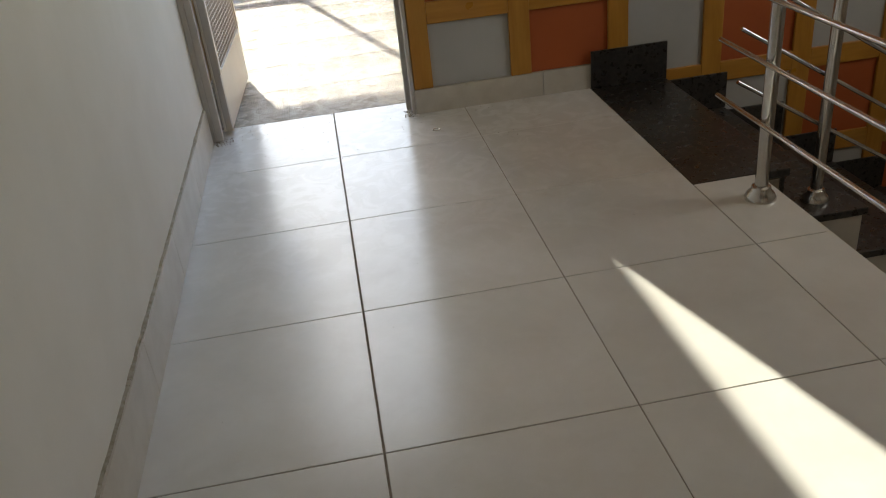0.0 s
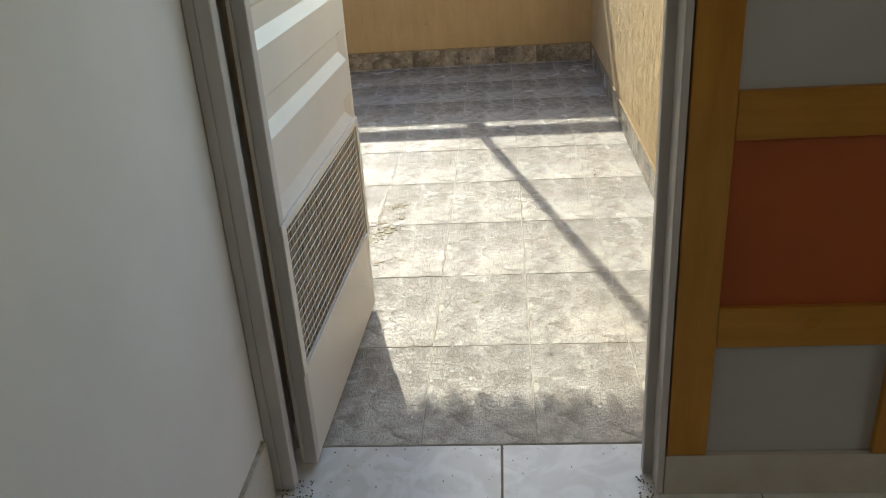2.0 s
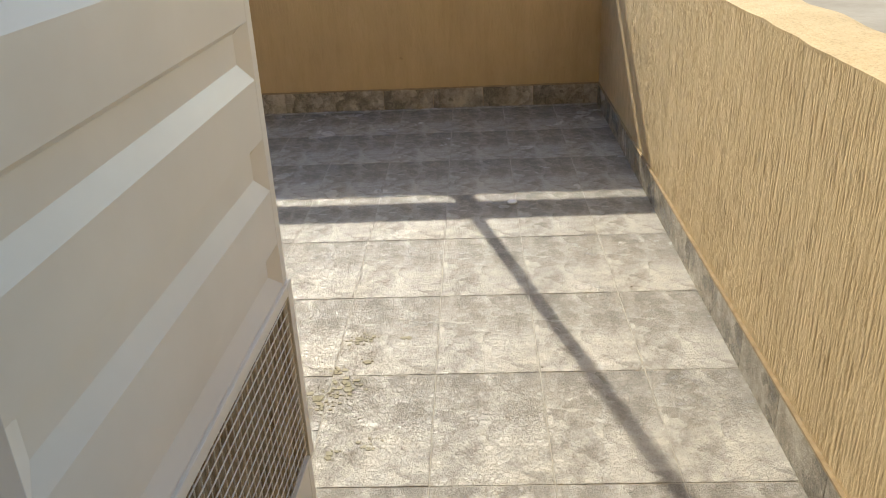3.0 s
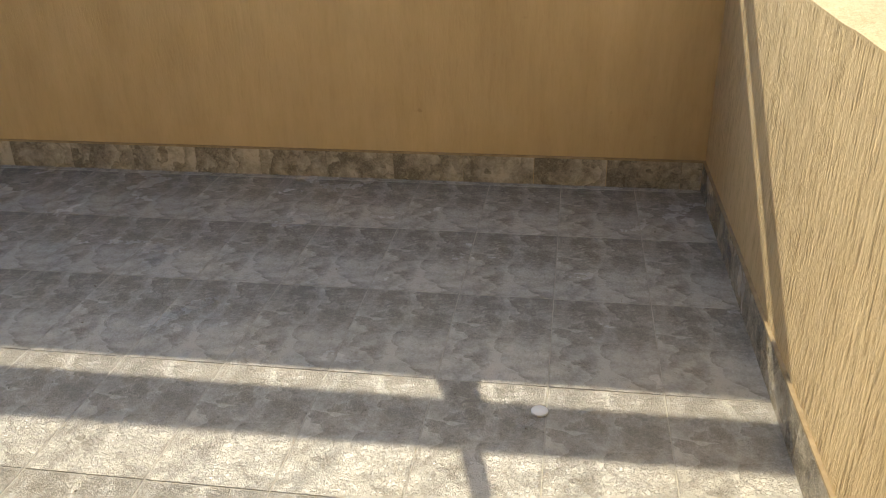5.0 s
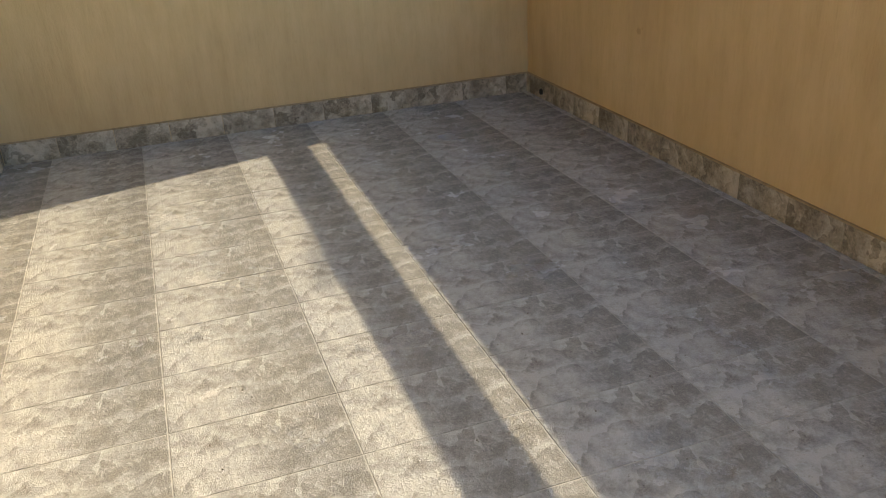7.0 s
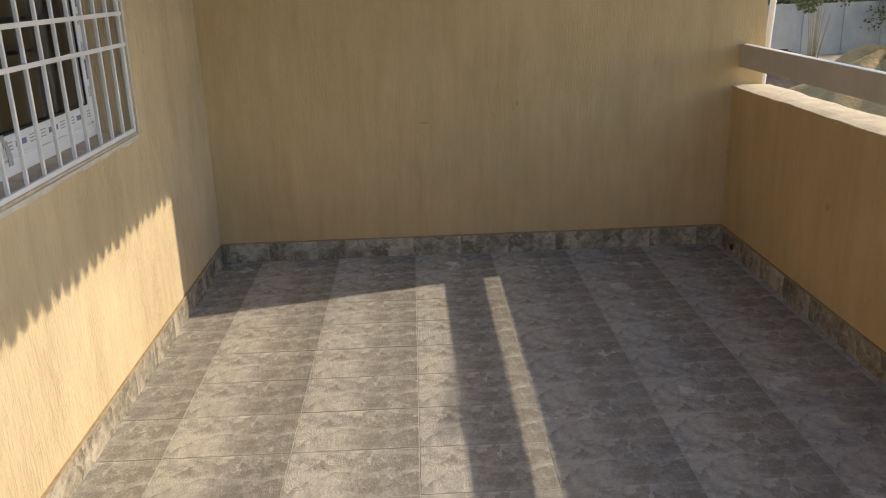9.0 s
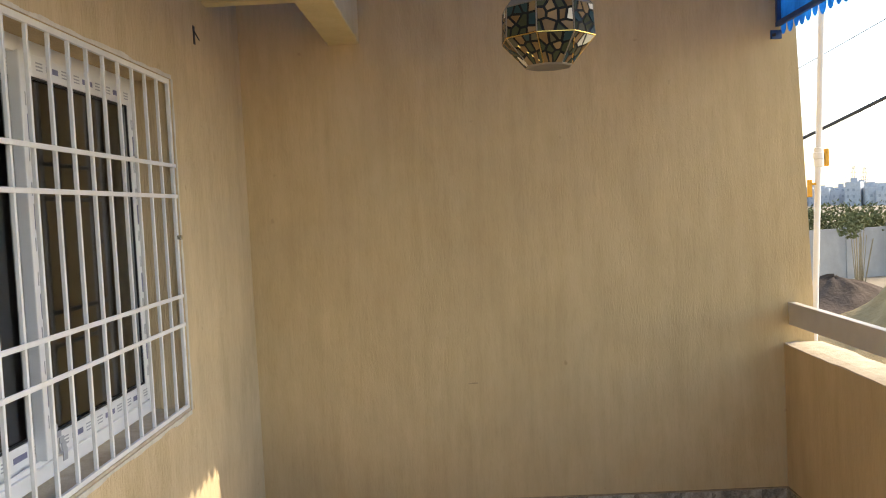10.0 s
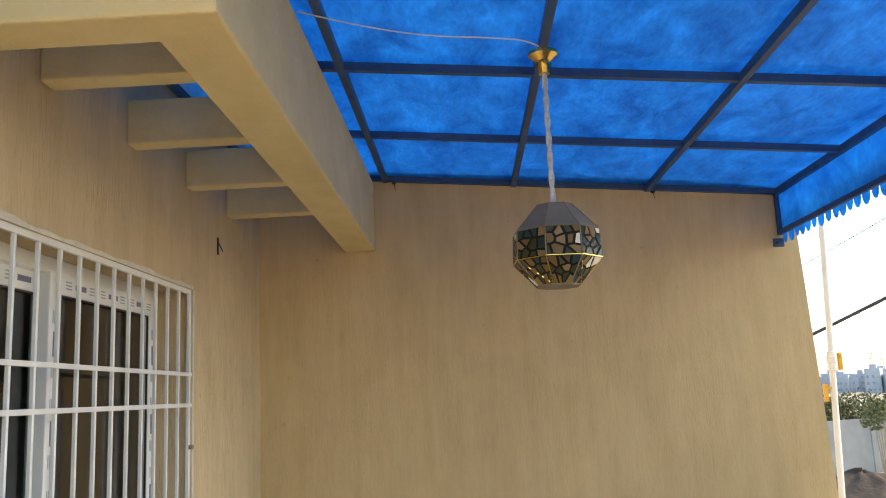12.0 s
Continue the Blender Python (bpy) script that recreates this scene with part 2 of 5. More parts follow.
def sheet_material():
    """Weathered translucent blue roofing sheet."""
    m, n, l, p = nodes_of("blue_sheet")
    v = coords(n, l)
    cloud = noise_of(n, l, coords(n, l, (1, 1.8, 1)), 3.4, 9.0, 0.7, 0.6)
    fibre = noise_of(n, l, coords(n, l, (1, 3, 1)), 24.0, 5.0)
    col = ramp_of(n, l, cloud, 0.34, 0.68, (0.010, 0.21, 0.52), (0.045, 0.43, 0.83))
    col = mix_of(n, l, "MULTIPLY", 0.6, col, ramp_of(n, l, fibre, 0.3, 0.7, (0.62, 0.7, 0.8), (1.2, 1.2, 1.12)))
    l.new(col, p.inputs["Base Color"])
    p.inputs["Roughness"].default_value, p.inputs["Specular IOR Level"].default_value = 0.5, 0.25
    tr, mx = n.new("ShaderNodeBsdfTranslucent"), n.new("ShaderNodeMixShader")
    l.new(col, tr.inputs["Color"])
    mx.inputs["Fac"].default_value = 0.62
    l.new(p.outputs[0], mx.inputs[1])
    l.new(tr.outputs[0], mx.inputs[2])
    l.new(mx.outputs[0], n["Material Output"].inputs["Surface"])
    bump_of(n, l, p, fibre, 0.2, 0.003)
    return m


PLASTER = plaster_material("combed_plaster", (0.60, 0.437, 0.232), (0.628, 0.462, 0.251), 0.19, 80.0, 0.17, 1.3)
PLASTER_ROUGH = plaster_material("coarse_combed_plaster", (0.60, 0.465, 0.285), (0.66, 0.52, 0.33), 0.85, 100.0, 0.10, 0.8)
PLASTER_SIDE = plaster_material("side_plaster", (0.49, 0.365, 0.205), (0.665, 0.505, 0.295), 0.35, 140.0, 0.10, 1.5)
BEAD_DIRTY = surface("hall_bead", (0.36, 0.315, 0.22), (0.60, 0.55, 0.46), 45, 0.95, 0.6, 0.005, fine=90, stain=0.35, spec=0.1)
BEAD = surface("skirting_bead", (0.30, 0.215, 0.12), (0.46, 0.35, 0.21), 30, 0.95, 0.5, 0.004, fine=80, spec=0.1)
BEAM = surface("beam_plaster", (0.62, 0.50, 0.27), (0.70, 0.58, 0.34), 5, 0.9, 0.8, 0.012, fine=18, stain=0.14, spec=0.2)
SLATE = slate_tile_material("slate_tile", (0.235, 0.211, 0.176), (0.535, 0.496, 0.428))
SLATE_SKIRT = slate_tile_material("slate_skirting", (0.16, 0.135, 0.10), (0.55, 0.485, 0.385), True)
GROUT = surface("grout", (0.40, 0.355, 0.28), (0.52, 0.47, 0.38), 30, 0.9, 0.3, 0.002, spec=0.2)
GROUT_DARK = surface("hall_grout", (0.20, 0.16, 0.115), (0.33, 0.28, 0.21), 30, 0.9, 0.3, 0.002, spec=0.2)
HALL_TILE = porcelain_material()
HALL_SKIRT = surface("skirting_porcelain", (0.52, 0.465, 0.38), (0.62, 0.57, 0.485), 9, 0.35, 0.05, 0.001, stain=0.15)
WHITE = surface("wall_paint", (0.70, 0.665, 0.60), (0.76, 0.725, 0.665), 3, 0.75, 0.12, 0.001, stain=0.08, fine=180, spec=0.25)
CEIL = surface("ceiling_paint", (0.74, 0.73, 0.70), (0.80, 0.79, 0.77), 3, 0.85, 0.1, 0.001, stain=0.05)
DOOR_PAINT = surface("door_enamel", (0.645, 0.59, 0.505), (0.70, 0.645, 0.56), 4, 0.36, 0.06, 0.001, stain=0.10, fine=150)
FRAME_PAINT = surface("frame_enamel", (0.50, 0.46, 0.41), (0.58, 0.54, 0.49), 6, 0.4, 0.08, 0.001, stain=0.2, fine=120)
VENT_FILL = surface("coir_pad", (0.17, 0.12, 0.065), (0.54, 0.43, 0.28), 46, 0.95, 1.0, 0.012, (1, 1, 0.22), fine=80, stain=0.3, spec=0.1)
WOOD = surface("varnished_wood", (0.40, 0.17, 0.02), (0.54, 0.26, 0.042), 9, 0.3, 0.12, 0.001, (3.0, 3.0, 0.35), stain=0.2, fine=40)
WOOD_H = surface("varnished_wood_level", (0.40, 0.17, 0.02), (0.54, 0.26, 0.042), 9, 0.3, 0.12, 0.001, (0.35, 3.0, 3.0), stain=0.2, fine=40)
ORANGE = surface("orange_panel", (0.37, 0.078, 0.014), (0.44, 0.10, 0.02), 2.5, 0.55, 0.05, 0.001, stain=0.12)
PALE = surface("pale_panel", (0.42, 0.405, 0.37), (0.48, 0.465, 0.43), 2.5, 0.55, 0.05, 0.001, stain=0.12)
GRANITE = surface("black_granite", (0.012, 0.011, 0.010), (0.055, 0.048, 0.042), 55, 0.28, 0.05, 0.001, stain=0.4, fine=200)
STEEL = surface("polished_steel", (0.62, 0.60, 0.57), (0.72, 0.70, 0.67), 12, 0.16, 0.03, 0.001, metal=1.0, stain=0.12)
IRON_WHITE = surface("white_grille_paint", (0.74, 0.73, 0.71), (0.80, 0.79, 0.78), 14, 0.4, 0.12, 0.001, stain=0.12)
UPVC = surface("white_upvc", (0.76, 0.77, 0.78), (0.82, 0.83, 0.84), 5, 0.3, 0.03, 0.001, stain=0.06)
FILM_BLUE = surface("film_print", (0.14, 0.15, 0.27), (0.22, 0.23, 0.36), 20, 0.4, 0.02, 0.001)
FILM_GREY = surface("film_print_pale", (0.36, 0.38, 0.42), (0.46, 0.48, 0.52), 20, 0.4, 0.02, 0.001)
RUBBER = surface("dark_gasket", (0.015, 0.015, 0.017), (0.03, 0.03, 0.034), 20, 0.6, 0.1, 0.001)
GLASS = glass_material("window_glass", (0.72, 0.78, 0.78))
# dark tones put some of the room's dimness into wall and curtain colour
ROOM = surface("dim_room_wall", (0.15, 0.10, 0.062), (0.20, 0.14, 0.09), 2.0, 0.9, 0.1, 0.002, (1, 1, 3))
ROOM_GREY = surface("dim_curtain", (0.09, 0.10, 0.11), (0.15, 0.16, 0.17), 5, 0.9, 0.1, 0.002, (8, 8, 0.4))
SHEET = sheet_material()
BLUE_IRON = surface("blue_frame_paint", (0.015, 0.055, 0.15), (0.03, 0.085, 0.22), 12, 0.5, 0.2, 0.002, stain=0.3)
RAIL = surface("rail_paint", (0.56, 0.50, 0.41), (0.64, 0.58, 0.49), 7, 0.5, 0.15, 0.001, stain=0.15)
COPING = surface("parapet_cement", (0.50, 0.41, 0.29), (0.66, 0.57, 0.43), 12, 0.95, 0.6, 0.006, fine=60, stain=0.2, spec=0.1)
BRASS = surface("brass", (0.72, 0.45, 0.12), (0.85, 0.58, 0.2), 8, 0.18, 0.05, 0.001, metal=1.0)
PEWTER = surface("lamp_sheet_metal", (0.19, 0.16, 0.12), (0.26, 0.22, 0.17), 8, 0.6, 0.05, 0.001, metal=0.0, spec=0.2)
CAME = surface("lead_came", (0.008, 0.008, 0.008), (0.02, 0.02, 0.02), 20, 0.6, 0.1, 0.001, spec=0.1)
FLEX = surface("clear_flex", (0.40, 0.42, 0.45), (0.62, 0.64, 0.66), 60, 0.25, 0.4, 0.003, stain=0.1)
CABLE = surface("cable_rubber", (0.03, 0.03, 0.032), (0.06, 0.06, 0.065), 30, 0.6, 0.2, 0.002)
WIRE_WHITE = surface("white_wire", (0.6, 0.6, 0.6), (0.7, 0.7, 0.7), 20, 0.5, 0.1, 0.001)
PVC = surface("white_pipe", (0.74, 0.72, 0.69), (0.80, 0.78, 0.75), 5, 0.35, 0.05, 0.001)
VALVE = surface("yellow_handle", (0.75, 0.36, 0.02), (0.85, 0.45, 0.04), 9, 0.4, 0.05, 0.001)
SAND = surface("sandy_ground", (0.34, 0.27, 0.19), (0.46, 0.38, 0.28), 0.35, 0.95, 0.7, 0.03, fine=3.0, stain=0.2, spec=0.1)
EARTH = surface("dug_earth", (0.36, 0.25, 0.125), (0.48, 0.345, 0.18), 1.6, 0.95, 0.9, 0.06, fine=7.0, stain=0.25, spec=0.1)
BLOCKWALL = surface("cement_boundary", (0.30, 0.30, 0.30), (0.38, 0.38, 0.37), 0.8, 0.9, 0.4, 0.01, fine=6, stain=0.2, spec=0.1)
RUST = surface("brown_heap", (0.075, 0.055, 0.042), (0.15, 0.11, 0.085), 1.6, 0.9, 0.8, 0.05, fine=6, stain=0.3, spec=0.1)
LEAF = surface("scrub_leaves", (0.10, 0.115, 0.05), (0.19, 0.19, 0.095), 3, 0.9, 0.2, 0.003, stain=0.3, spec=0.05)
LEAF_PALE = surface("pale_leaves", (0.12, 0.14, 0.06), (0.22, 0.22, 0.12), 3, 0.9, 0.2, 0.003, stain=0.3, spec=0.05)
STALK = surface("dry_stalks", (0.30, 0.24, 0.14), (0.42, 0.35, 0.22), 6, 0.9, 0.3, 0.003)
# pale blue-grey puts the air's haze into the colour of town and pylons
TOWN = surface("hazed_town", (0.42, 0.45, 0.50), (0.55, 0.58, 0.62), 0.06, 0.95, 0.1, 0.01, fine=1.0, stain=0.25, spec=0.1)
TOWN_DARK = surface("hazed_far_dark", (0.30, 0.33, 0.37), (0.36, 0.39, 0.43), 0.06, 0.95, 0.1, 0.01, fine=1.0, spec=0.1)


def stone_glass(i, c):
    return surface("agate_" + str(i), c, tuple(min(1, v * 1.25) for v in c), 18, 0.14, 0.1, 0.001, stain=0.2, spec=0.12)


STONES = [stone_glass(i, c) for i, c in enumerate([(0.05, 0.055, 0.03), (0.16, 0.10, 0.045), (0.72, 0.68, 0.58), (0.03, 0.055, 0.06), (0.22, 0.15, 0.08), (0.09, 0.08, 0.05)])]


# ---- building helpers ----
def bm_box(bm, x0, x1, y0, y1, z0, z1, bevel=0.0, m=None):
    vs = [bm.verts.new((x, y, z)) for x in (x0, x1) for y in (y0, y1) for z in (z0, z1)]
    quads = [(0, 1, 3, 2), (4, 6, 7, 5), (0, 4, 5, 1), (2, 3, 7, 6), (0, 2, 6, 4), (1, 5, 7, 3)]
    fs = [bm.faces.new([vs[i] for i in q]) for q in quads]
    if bevel:
        es = list({e for f in fs for e in f.edges})
        out = bmesh.ops.bevel(bm, geom=es, offset=bevel, segments=2, affect="EDGES", profile=0.5)
        vs = list({v for f in out["faces"] for v in f.verts} | {v for v in vs if v.is_valid})
    if m is not None:
        bmesh.ops.transform(bm, matrix=m, verts=vs)
    return vs


def bm_tube(bm, a, b, r, sides=12, r2=None, cap=True):
    """A round bar from a to b."""
    a, b = Vector(a), Vector(b)
    turn = (b - a).to_track_quat("Z", "Y").to_matrix().to_4x4()
    m = Matrix.Translation((a + b) / 2) @ turn
    return bmesh.ops.create_cone(bm, cap_ends=cap, segments=sides, radius1=r, radius2=r if r2 is None else r2, depth=(b - a).length, matrix=m)["verts"]


def bm_lathe(bm, rings, sides=20, at=(0, 0, 0)):
    """Rings of (radius, z) turned about the upright axis."""
    rows = [[bm.verts.new((at[0] + r * math.cos(2 * math.pi * i / sides), at[1] + r * math.sin(2 * math.pi * i / sides), at[2] + z)) for i in range(sides)] for r, z in rings]
    for lo, hi in zip(rows, rows[1:]):
        for i in range(sides):
            bm.faces.new([lo[i], lo[(i + 1) % sides], hi[(i + 1) % sides], hi[i]])
    bm.faces.new(rows[-1])
    bm.faces.new(rows[0][::-1])


def mesh_of(name, bm, material, smooth=False):
    bmesh.ops.recalc_face_normals(bm, faces=bm.faces)
    me = bpy.data.meshes.new(name)
    bm.to_mesh(me)
    bm.free()
    me.materials.append(material)
    if smooth:
        me.polygons.foreach_set("use_smooth", [True] * len(me.polygons))
        me.set_sharp_from_angle(angle=radians(40))
    return me


def part(name, bm, material, parent=None, label="", smooth=False):
    ob = new(name, mesh_of(name, bm, material, smooth))
    if parent is not None:
        ob.parent = parent
    return tagged(ob, label)


def boxes(*dims, bevel=0.0):
    bm = bmesh.new()
    for d in dims:
        bm_box(bm, *d, bevel=bevel)
    return bm


def structure(name, bm, material, label, category):
    return tagged(part(name, bm, material), label, category, kind="structure")


def thing(name, label, category, at=(0, 0, 0), group=""):
    ob = new(name)
    ob.location = at
    ob.empty_display_size = 0.1
    return tagged(ob, label, category, group)


# ---- plan ----
X_END, X_RIGHT = -4.08, 1.20          # end wall, low side wall
Y_FACADE, Y_PARAPET = 1.25, 4.43      # window wall, front parapet
GROUND, LOWER = -2.0, -1.36
HALL_X0, HALL_Y = -0.03, -0.10        # hall's long wall, wall with the door
HALL_BACK, HALL_FAR = -5.4, 4.25
TOP = 4.2

# ---- walls of the terrace ----
WX0, WX1, WZ0, WZ1 = -2.83, -0.91, 1.045, 2.545
structure("wall_facade", boxes((X_END - 0.2, WX0, 1.03, Y_FACADE, GROUND, TOP), (WX1, -0.05, 1.03, Y_FACADE, GROUND, TOP), (WX0, WX1, 1.03, Y_FACADE, GROUND, WZ0), (WX0, WX1, 1.03, Y_FACADE, WZ1, TOP)), PLASTER_ROUGH, "tan combed-plaster house wall with a barred window", "wall")
structure("wall_entrance_side", boxes((-0.25, -0.05, 0.07, 1.03, GROUND, TOP)), PLASTER, "tan plaster side wall beside the open door", "wall")
bm = boxes((X_END - 0.2, X_END, Y_FACADE, 4.61, GROUND, 1.3), (X_END - 0.2, X_END, Y_FACADE, 4.61, 1.3, 3.62))
for v in bm.verts:
    if v.co.z > 3 and v.co.y > 4:
        v.co.y = 4.525
structure("wall_end", bm, PLASTER, "tall tan combed-plaster end wall of the terrace", "wall")
structure("wall_parapet", boxes((X_END, X_RIGHT + 0.2, Y_PARAPET, 4.66, GROUND, 0.994)), PLASTER, "low tan combed-plaster parapet in front", "wall")
side_wall = structure("wall_side", boxes((X_RIGHT, X_RIGHT + 0.2, 0.07, Y_PARAPET, GROUND, 0.945)), PLASTER_ROUGH, "low coarse tan plaster side wall", "wall")


def combed_face(parent, y0, y1, z0, z1, x, seed):
    """The side wall's dragged render as real relief: ridges a few millimetres proud, drawn out upright."""
    rng = np.random.RandomState(seed)
    ny, nz = int((y1 - y0) / 0.0038), int((z1 - z0) / 0.010)
    raw = rng.rand(ny + 1, nz + 1)
    def soften(a, axis, times):
        for _ in range(times):
            a = (np.roll(a, 1, axis) + 2 * a + np.roll(a, -1, axis)) / 4
        return a
    ridge = soften(raw, 1, 9)
    ridge = (ridge - ridge.mean()) / ridge.std()
    fine = rng.rand(ny + 1, nz + 1)
    fine = (fine - fine.mean()) / fine.std()
    broad = soften(soften(rng.rand(ny + 1, nz + 1), 1, 10), 0, 60)
    broad = (broad - broad.mean()) / broad.std()
    h = 0.0008 * np.clip(0.6 + 0.8 * ridge * (1 + 0.35 * broad) + 0.3 * fine, -1.1, 1.4)
    ys, zs = np.linspace(y0, y1, ny + 1), np.linspace(z0, z1, nz + 1)
    verts = np.stack(np.broadcast_arrays(x - 0.0012 - h, ys[:, None], zs[None, :]), -1).reshape(-1, 3)
    i, j = np.meshgrid(np.arange(ny), np.arange(nz), indexing="ij")
    a = (i * (nz + 1) + j).ravel()
    faces = np.stack([a, a + 1, a + nz + 2, a + nz + 1], -1)
    me = bpy.data.meshes.new("combed_face")
    me.from_pydata(verts.tolist(), [], faces.tolist())
    me.materials.append(PLASTER_SIDE)
    me.polygons.foreach_set("use_smooth", [True] * len(me.polygons))
    ob = new("combed_face", me)
    ob.parent = parent
    return ob


combed_face(side_wall, 0.075, Y_PARAPET - 0.002, 0.121, 0.944, X_RIGHT, 4)


def coping(name, x0, x1, y0, y1, z, label, material):
    """Rough cement skim on a low wall's top, with an uneven edge."""
    bm = bmesh.new()
    nx, ny = max(2, int((x1 - x0) / 0.05)), max(2, int((y1 - y0) / 0.05))
    grid = []
    for i in range(nx + 1):
        col = []
        for j in range(ny + 1):
            x, y = x0 + (x1 - x0) * i / nx, y0 + (y1 - y0) * j / ny
            w = noise.noise(Vector((x * 5, y * 5, 3.1)))
            edge = j in (0, ny) if nx > ny else i in (0, nx)
            dx = 0.008 * w if edge and ny >= nx else 0
            dy = 0.008 * w if edge and nx > ny else 0
            col.append(bm.verts.new((x + dx, y + dy, z + 0.012 + 0.006 * w - (0.006 if edge else 0))))
        grid.append(col)
    top = []
    for i in range(nx):
        for j in range(ny):
            top.append(bm.faces.new([grid[i][j], grid[i + 1][j], grid[i + 1][j + 1], grid[i][j + 1]]))
    ex = bmesh.ops.extrude_face_region(bm, geom=top)
    for v in [g for g in ex["geom"] if isinstance(g, bmesh.types.BMVert)]:
        v.co.z = z - 0.001
    return structure(name, bm, material, label, "coping")


coping("coping_front", X_END, X_RIGHT + 0.2, Y_PARAPET - 0.002, 4.662, 0.994, "rough cement top of the front parapet", COPING)
coping("coping_side", X_RIGHT - 0.002, X_RIGHT + 0.202, 0.07, Y_PARAPET - 0.01, 0.945, "rough plastered top of the side wall", PLASTER_SIDE)
structure("terrace_slab", boxes((X_END - 0.2, X_RIGHT, 1.03, Y_PARAPET, -0.2, -0.016), (-0.05, X_RIGHT, 0.067, 1.03, -0.2, -0.016)), GROUT, "cement bed under the terrace tiles", "floor")
floor_t = structure("floor_terrace", boxes((X_END, X_RIGHT, 1.25, Y_PARAPET, -0.016, -0.0015), (-0.05, X_RIGHT, 0.067, 1.25, -0.016, -0.0015)), GROUT, "slate-look ceramic terrace floor, sunlit in bands", "floor")

# ---- hall ----
structure("wall_hall_left", boxes((HALL_X0 - 0.22, HALL_X0, HALL_BACK, -0.0, GROUND, 2.95)), WHITE, "off-white painted hall wall", "wall")
structure("wall_door", boxes((0.905, HALL_FAR, HALL_Y, 0.07, GROUND, TOP), (-0.05, 0.905, HALL_Y, 0.07, 2.10, TOP)), PLASTER, "wall round the doorway", "wall")
structure("wall_hall_back", boxes((HALL_X0 - 0.22, HALL_FAR, HALL_BACK - 0.2, HALL_BACK, GROUND, 2.95)), WHITE, "off-white hall wall", "wall")
# the stairwell wall's opening is assumed, added only to let in fill light
structure("wall_stairwell", boxes((HALL_FAR, HALL_FAR + 0.2, HALL_BACK - 0.2, -2.35, GROUND, TOP), (HALL_FAR, HALL_FAR + 0.2, -1.15, 0.07, GROUND, TOP), (HALL_FAR, HALL_FAR + 0.2, -2.35, -1.15, GROUND, 1.05), (HALL_FAR, HALL_FAR + 0.2, -2.35, -1.15, 2.45, TOP)), WHITE, "off-white stairwell wall, out of view, with an added opening for fill light", "wall")
structure("ceiling", boxes((HALL_X0 - 0.22, HALL_FAR + 0.2, HALL_BACK - 0.2, HALL_Y, 2.95, 3.1)), CEIL, "white hall ceiling", "ceiling")
structure("roof", boxes((X_END - 0.2, HALL_FAR + 0.2, HALL_BACK - 0.2, 0.07, TOP, TOP + 0.15), (X_END - 0.2, -0.05, 0.07, Y_FACADE, TOP, TOP + 0.15)), CEIL, "flat concrete roof", "roof")
structure("wall_house_back", boxes((X_END - 0.2, X_END, HALL_BACK - 0.2, 1.03, GROUND, TOP), (X_END, HALL_X0 - 0.22, HALL_BACK - 0.2, HALL_BACK, GROUND, TOP)), PLASTER, "rear walls of the house", "wall")
STAIR_X, GOING, RISE, STAIR_Y = 1.73, 0.345, 0.192, -1.25
structure("hall_slab", boxes((HALL_X0, STAIR_X, HALL_BACK, 0.067, -0.2, -0.014), (STAIR_X, 1.955, HALL_BACK, STAIR_Y, -0.2, -0.014), (STAIR_X, 2.06, STAIR_Y, HALL_Y, -0.2, -0.034)), GROUT_DARK, "cement bed under the hall tiles", "floor")
floor_h = structure("floor_hall", boxes((HALL_X0, STAIR_X, HALL_BACK, 0.067, -0.014, -0.0025), (STAIR_X, 1.955, HALL_BACK, STAIR_Y, -0.014, -0.0025)), GROUT_DARK, "cream porcelain hall floor", "floor")
structure("floor_lower", boxes((1.0, HALL_FAR, HALL_BACK, HALL_Y, LOWER - 0.1, LOWER + 0.02)), HALL_TILE, "lower landing floor", "floor")


def hall_skirting():
    base = tagged(new("baseboard_hall"), "cream porcelain skirting tiles with a rough cement top edge", "baseboard", kind="structure")
    y = -0.12
    while y > HALL_BACK:
        y2 = max(y - 0.6, HALL_BACK)
        part("skirting_tile", boxes((HALL_X0, HALL_X0 + 0.012, y2 + 0.002, y, 0.0, 0.162), bevel=0.0015), HALL_SKIRT, base)
        y = y2
    x = 0.905
    while x < 1.735:
        x2 = min(x + 0.6, 1.735)
        part("skirting_tile", boxes((x + 0.001, x2 - 0.001, HALL_Y - 0.024, HALL_Y, 0.0, 0.112), bevel=0.0015), HALL_SKIRT, base)
        x = x2
    bm = bmesh.new()
    for i in range(260):
        y = -0.13 - i * 0.02
        if y < HALL_BACK + 0.05:
            break
        w = noise.noise(Vector((0, y * 9, 0)))
        bm_box(bm, HALL_X0, HALL_X0 + 0.008 + 0.006 * w, y - 0.0105, y + 0.0105, 0.162, 0.165 + 0.009 * abs(w))
    part("cement_edge", bm, BEAD_DIRTY, base, "rough dirty cement bead")


hall_skirting()


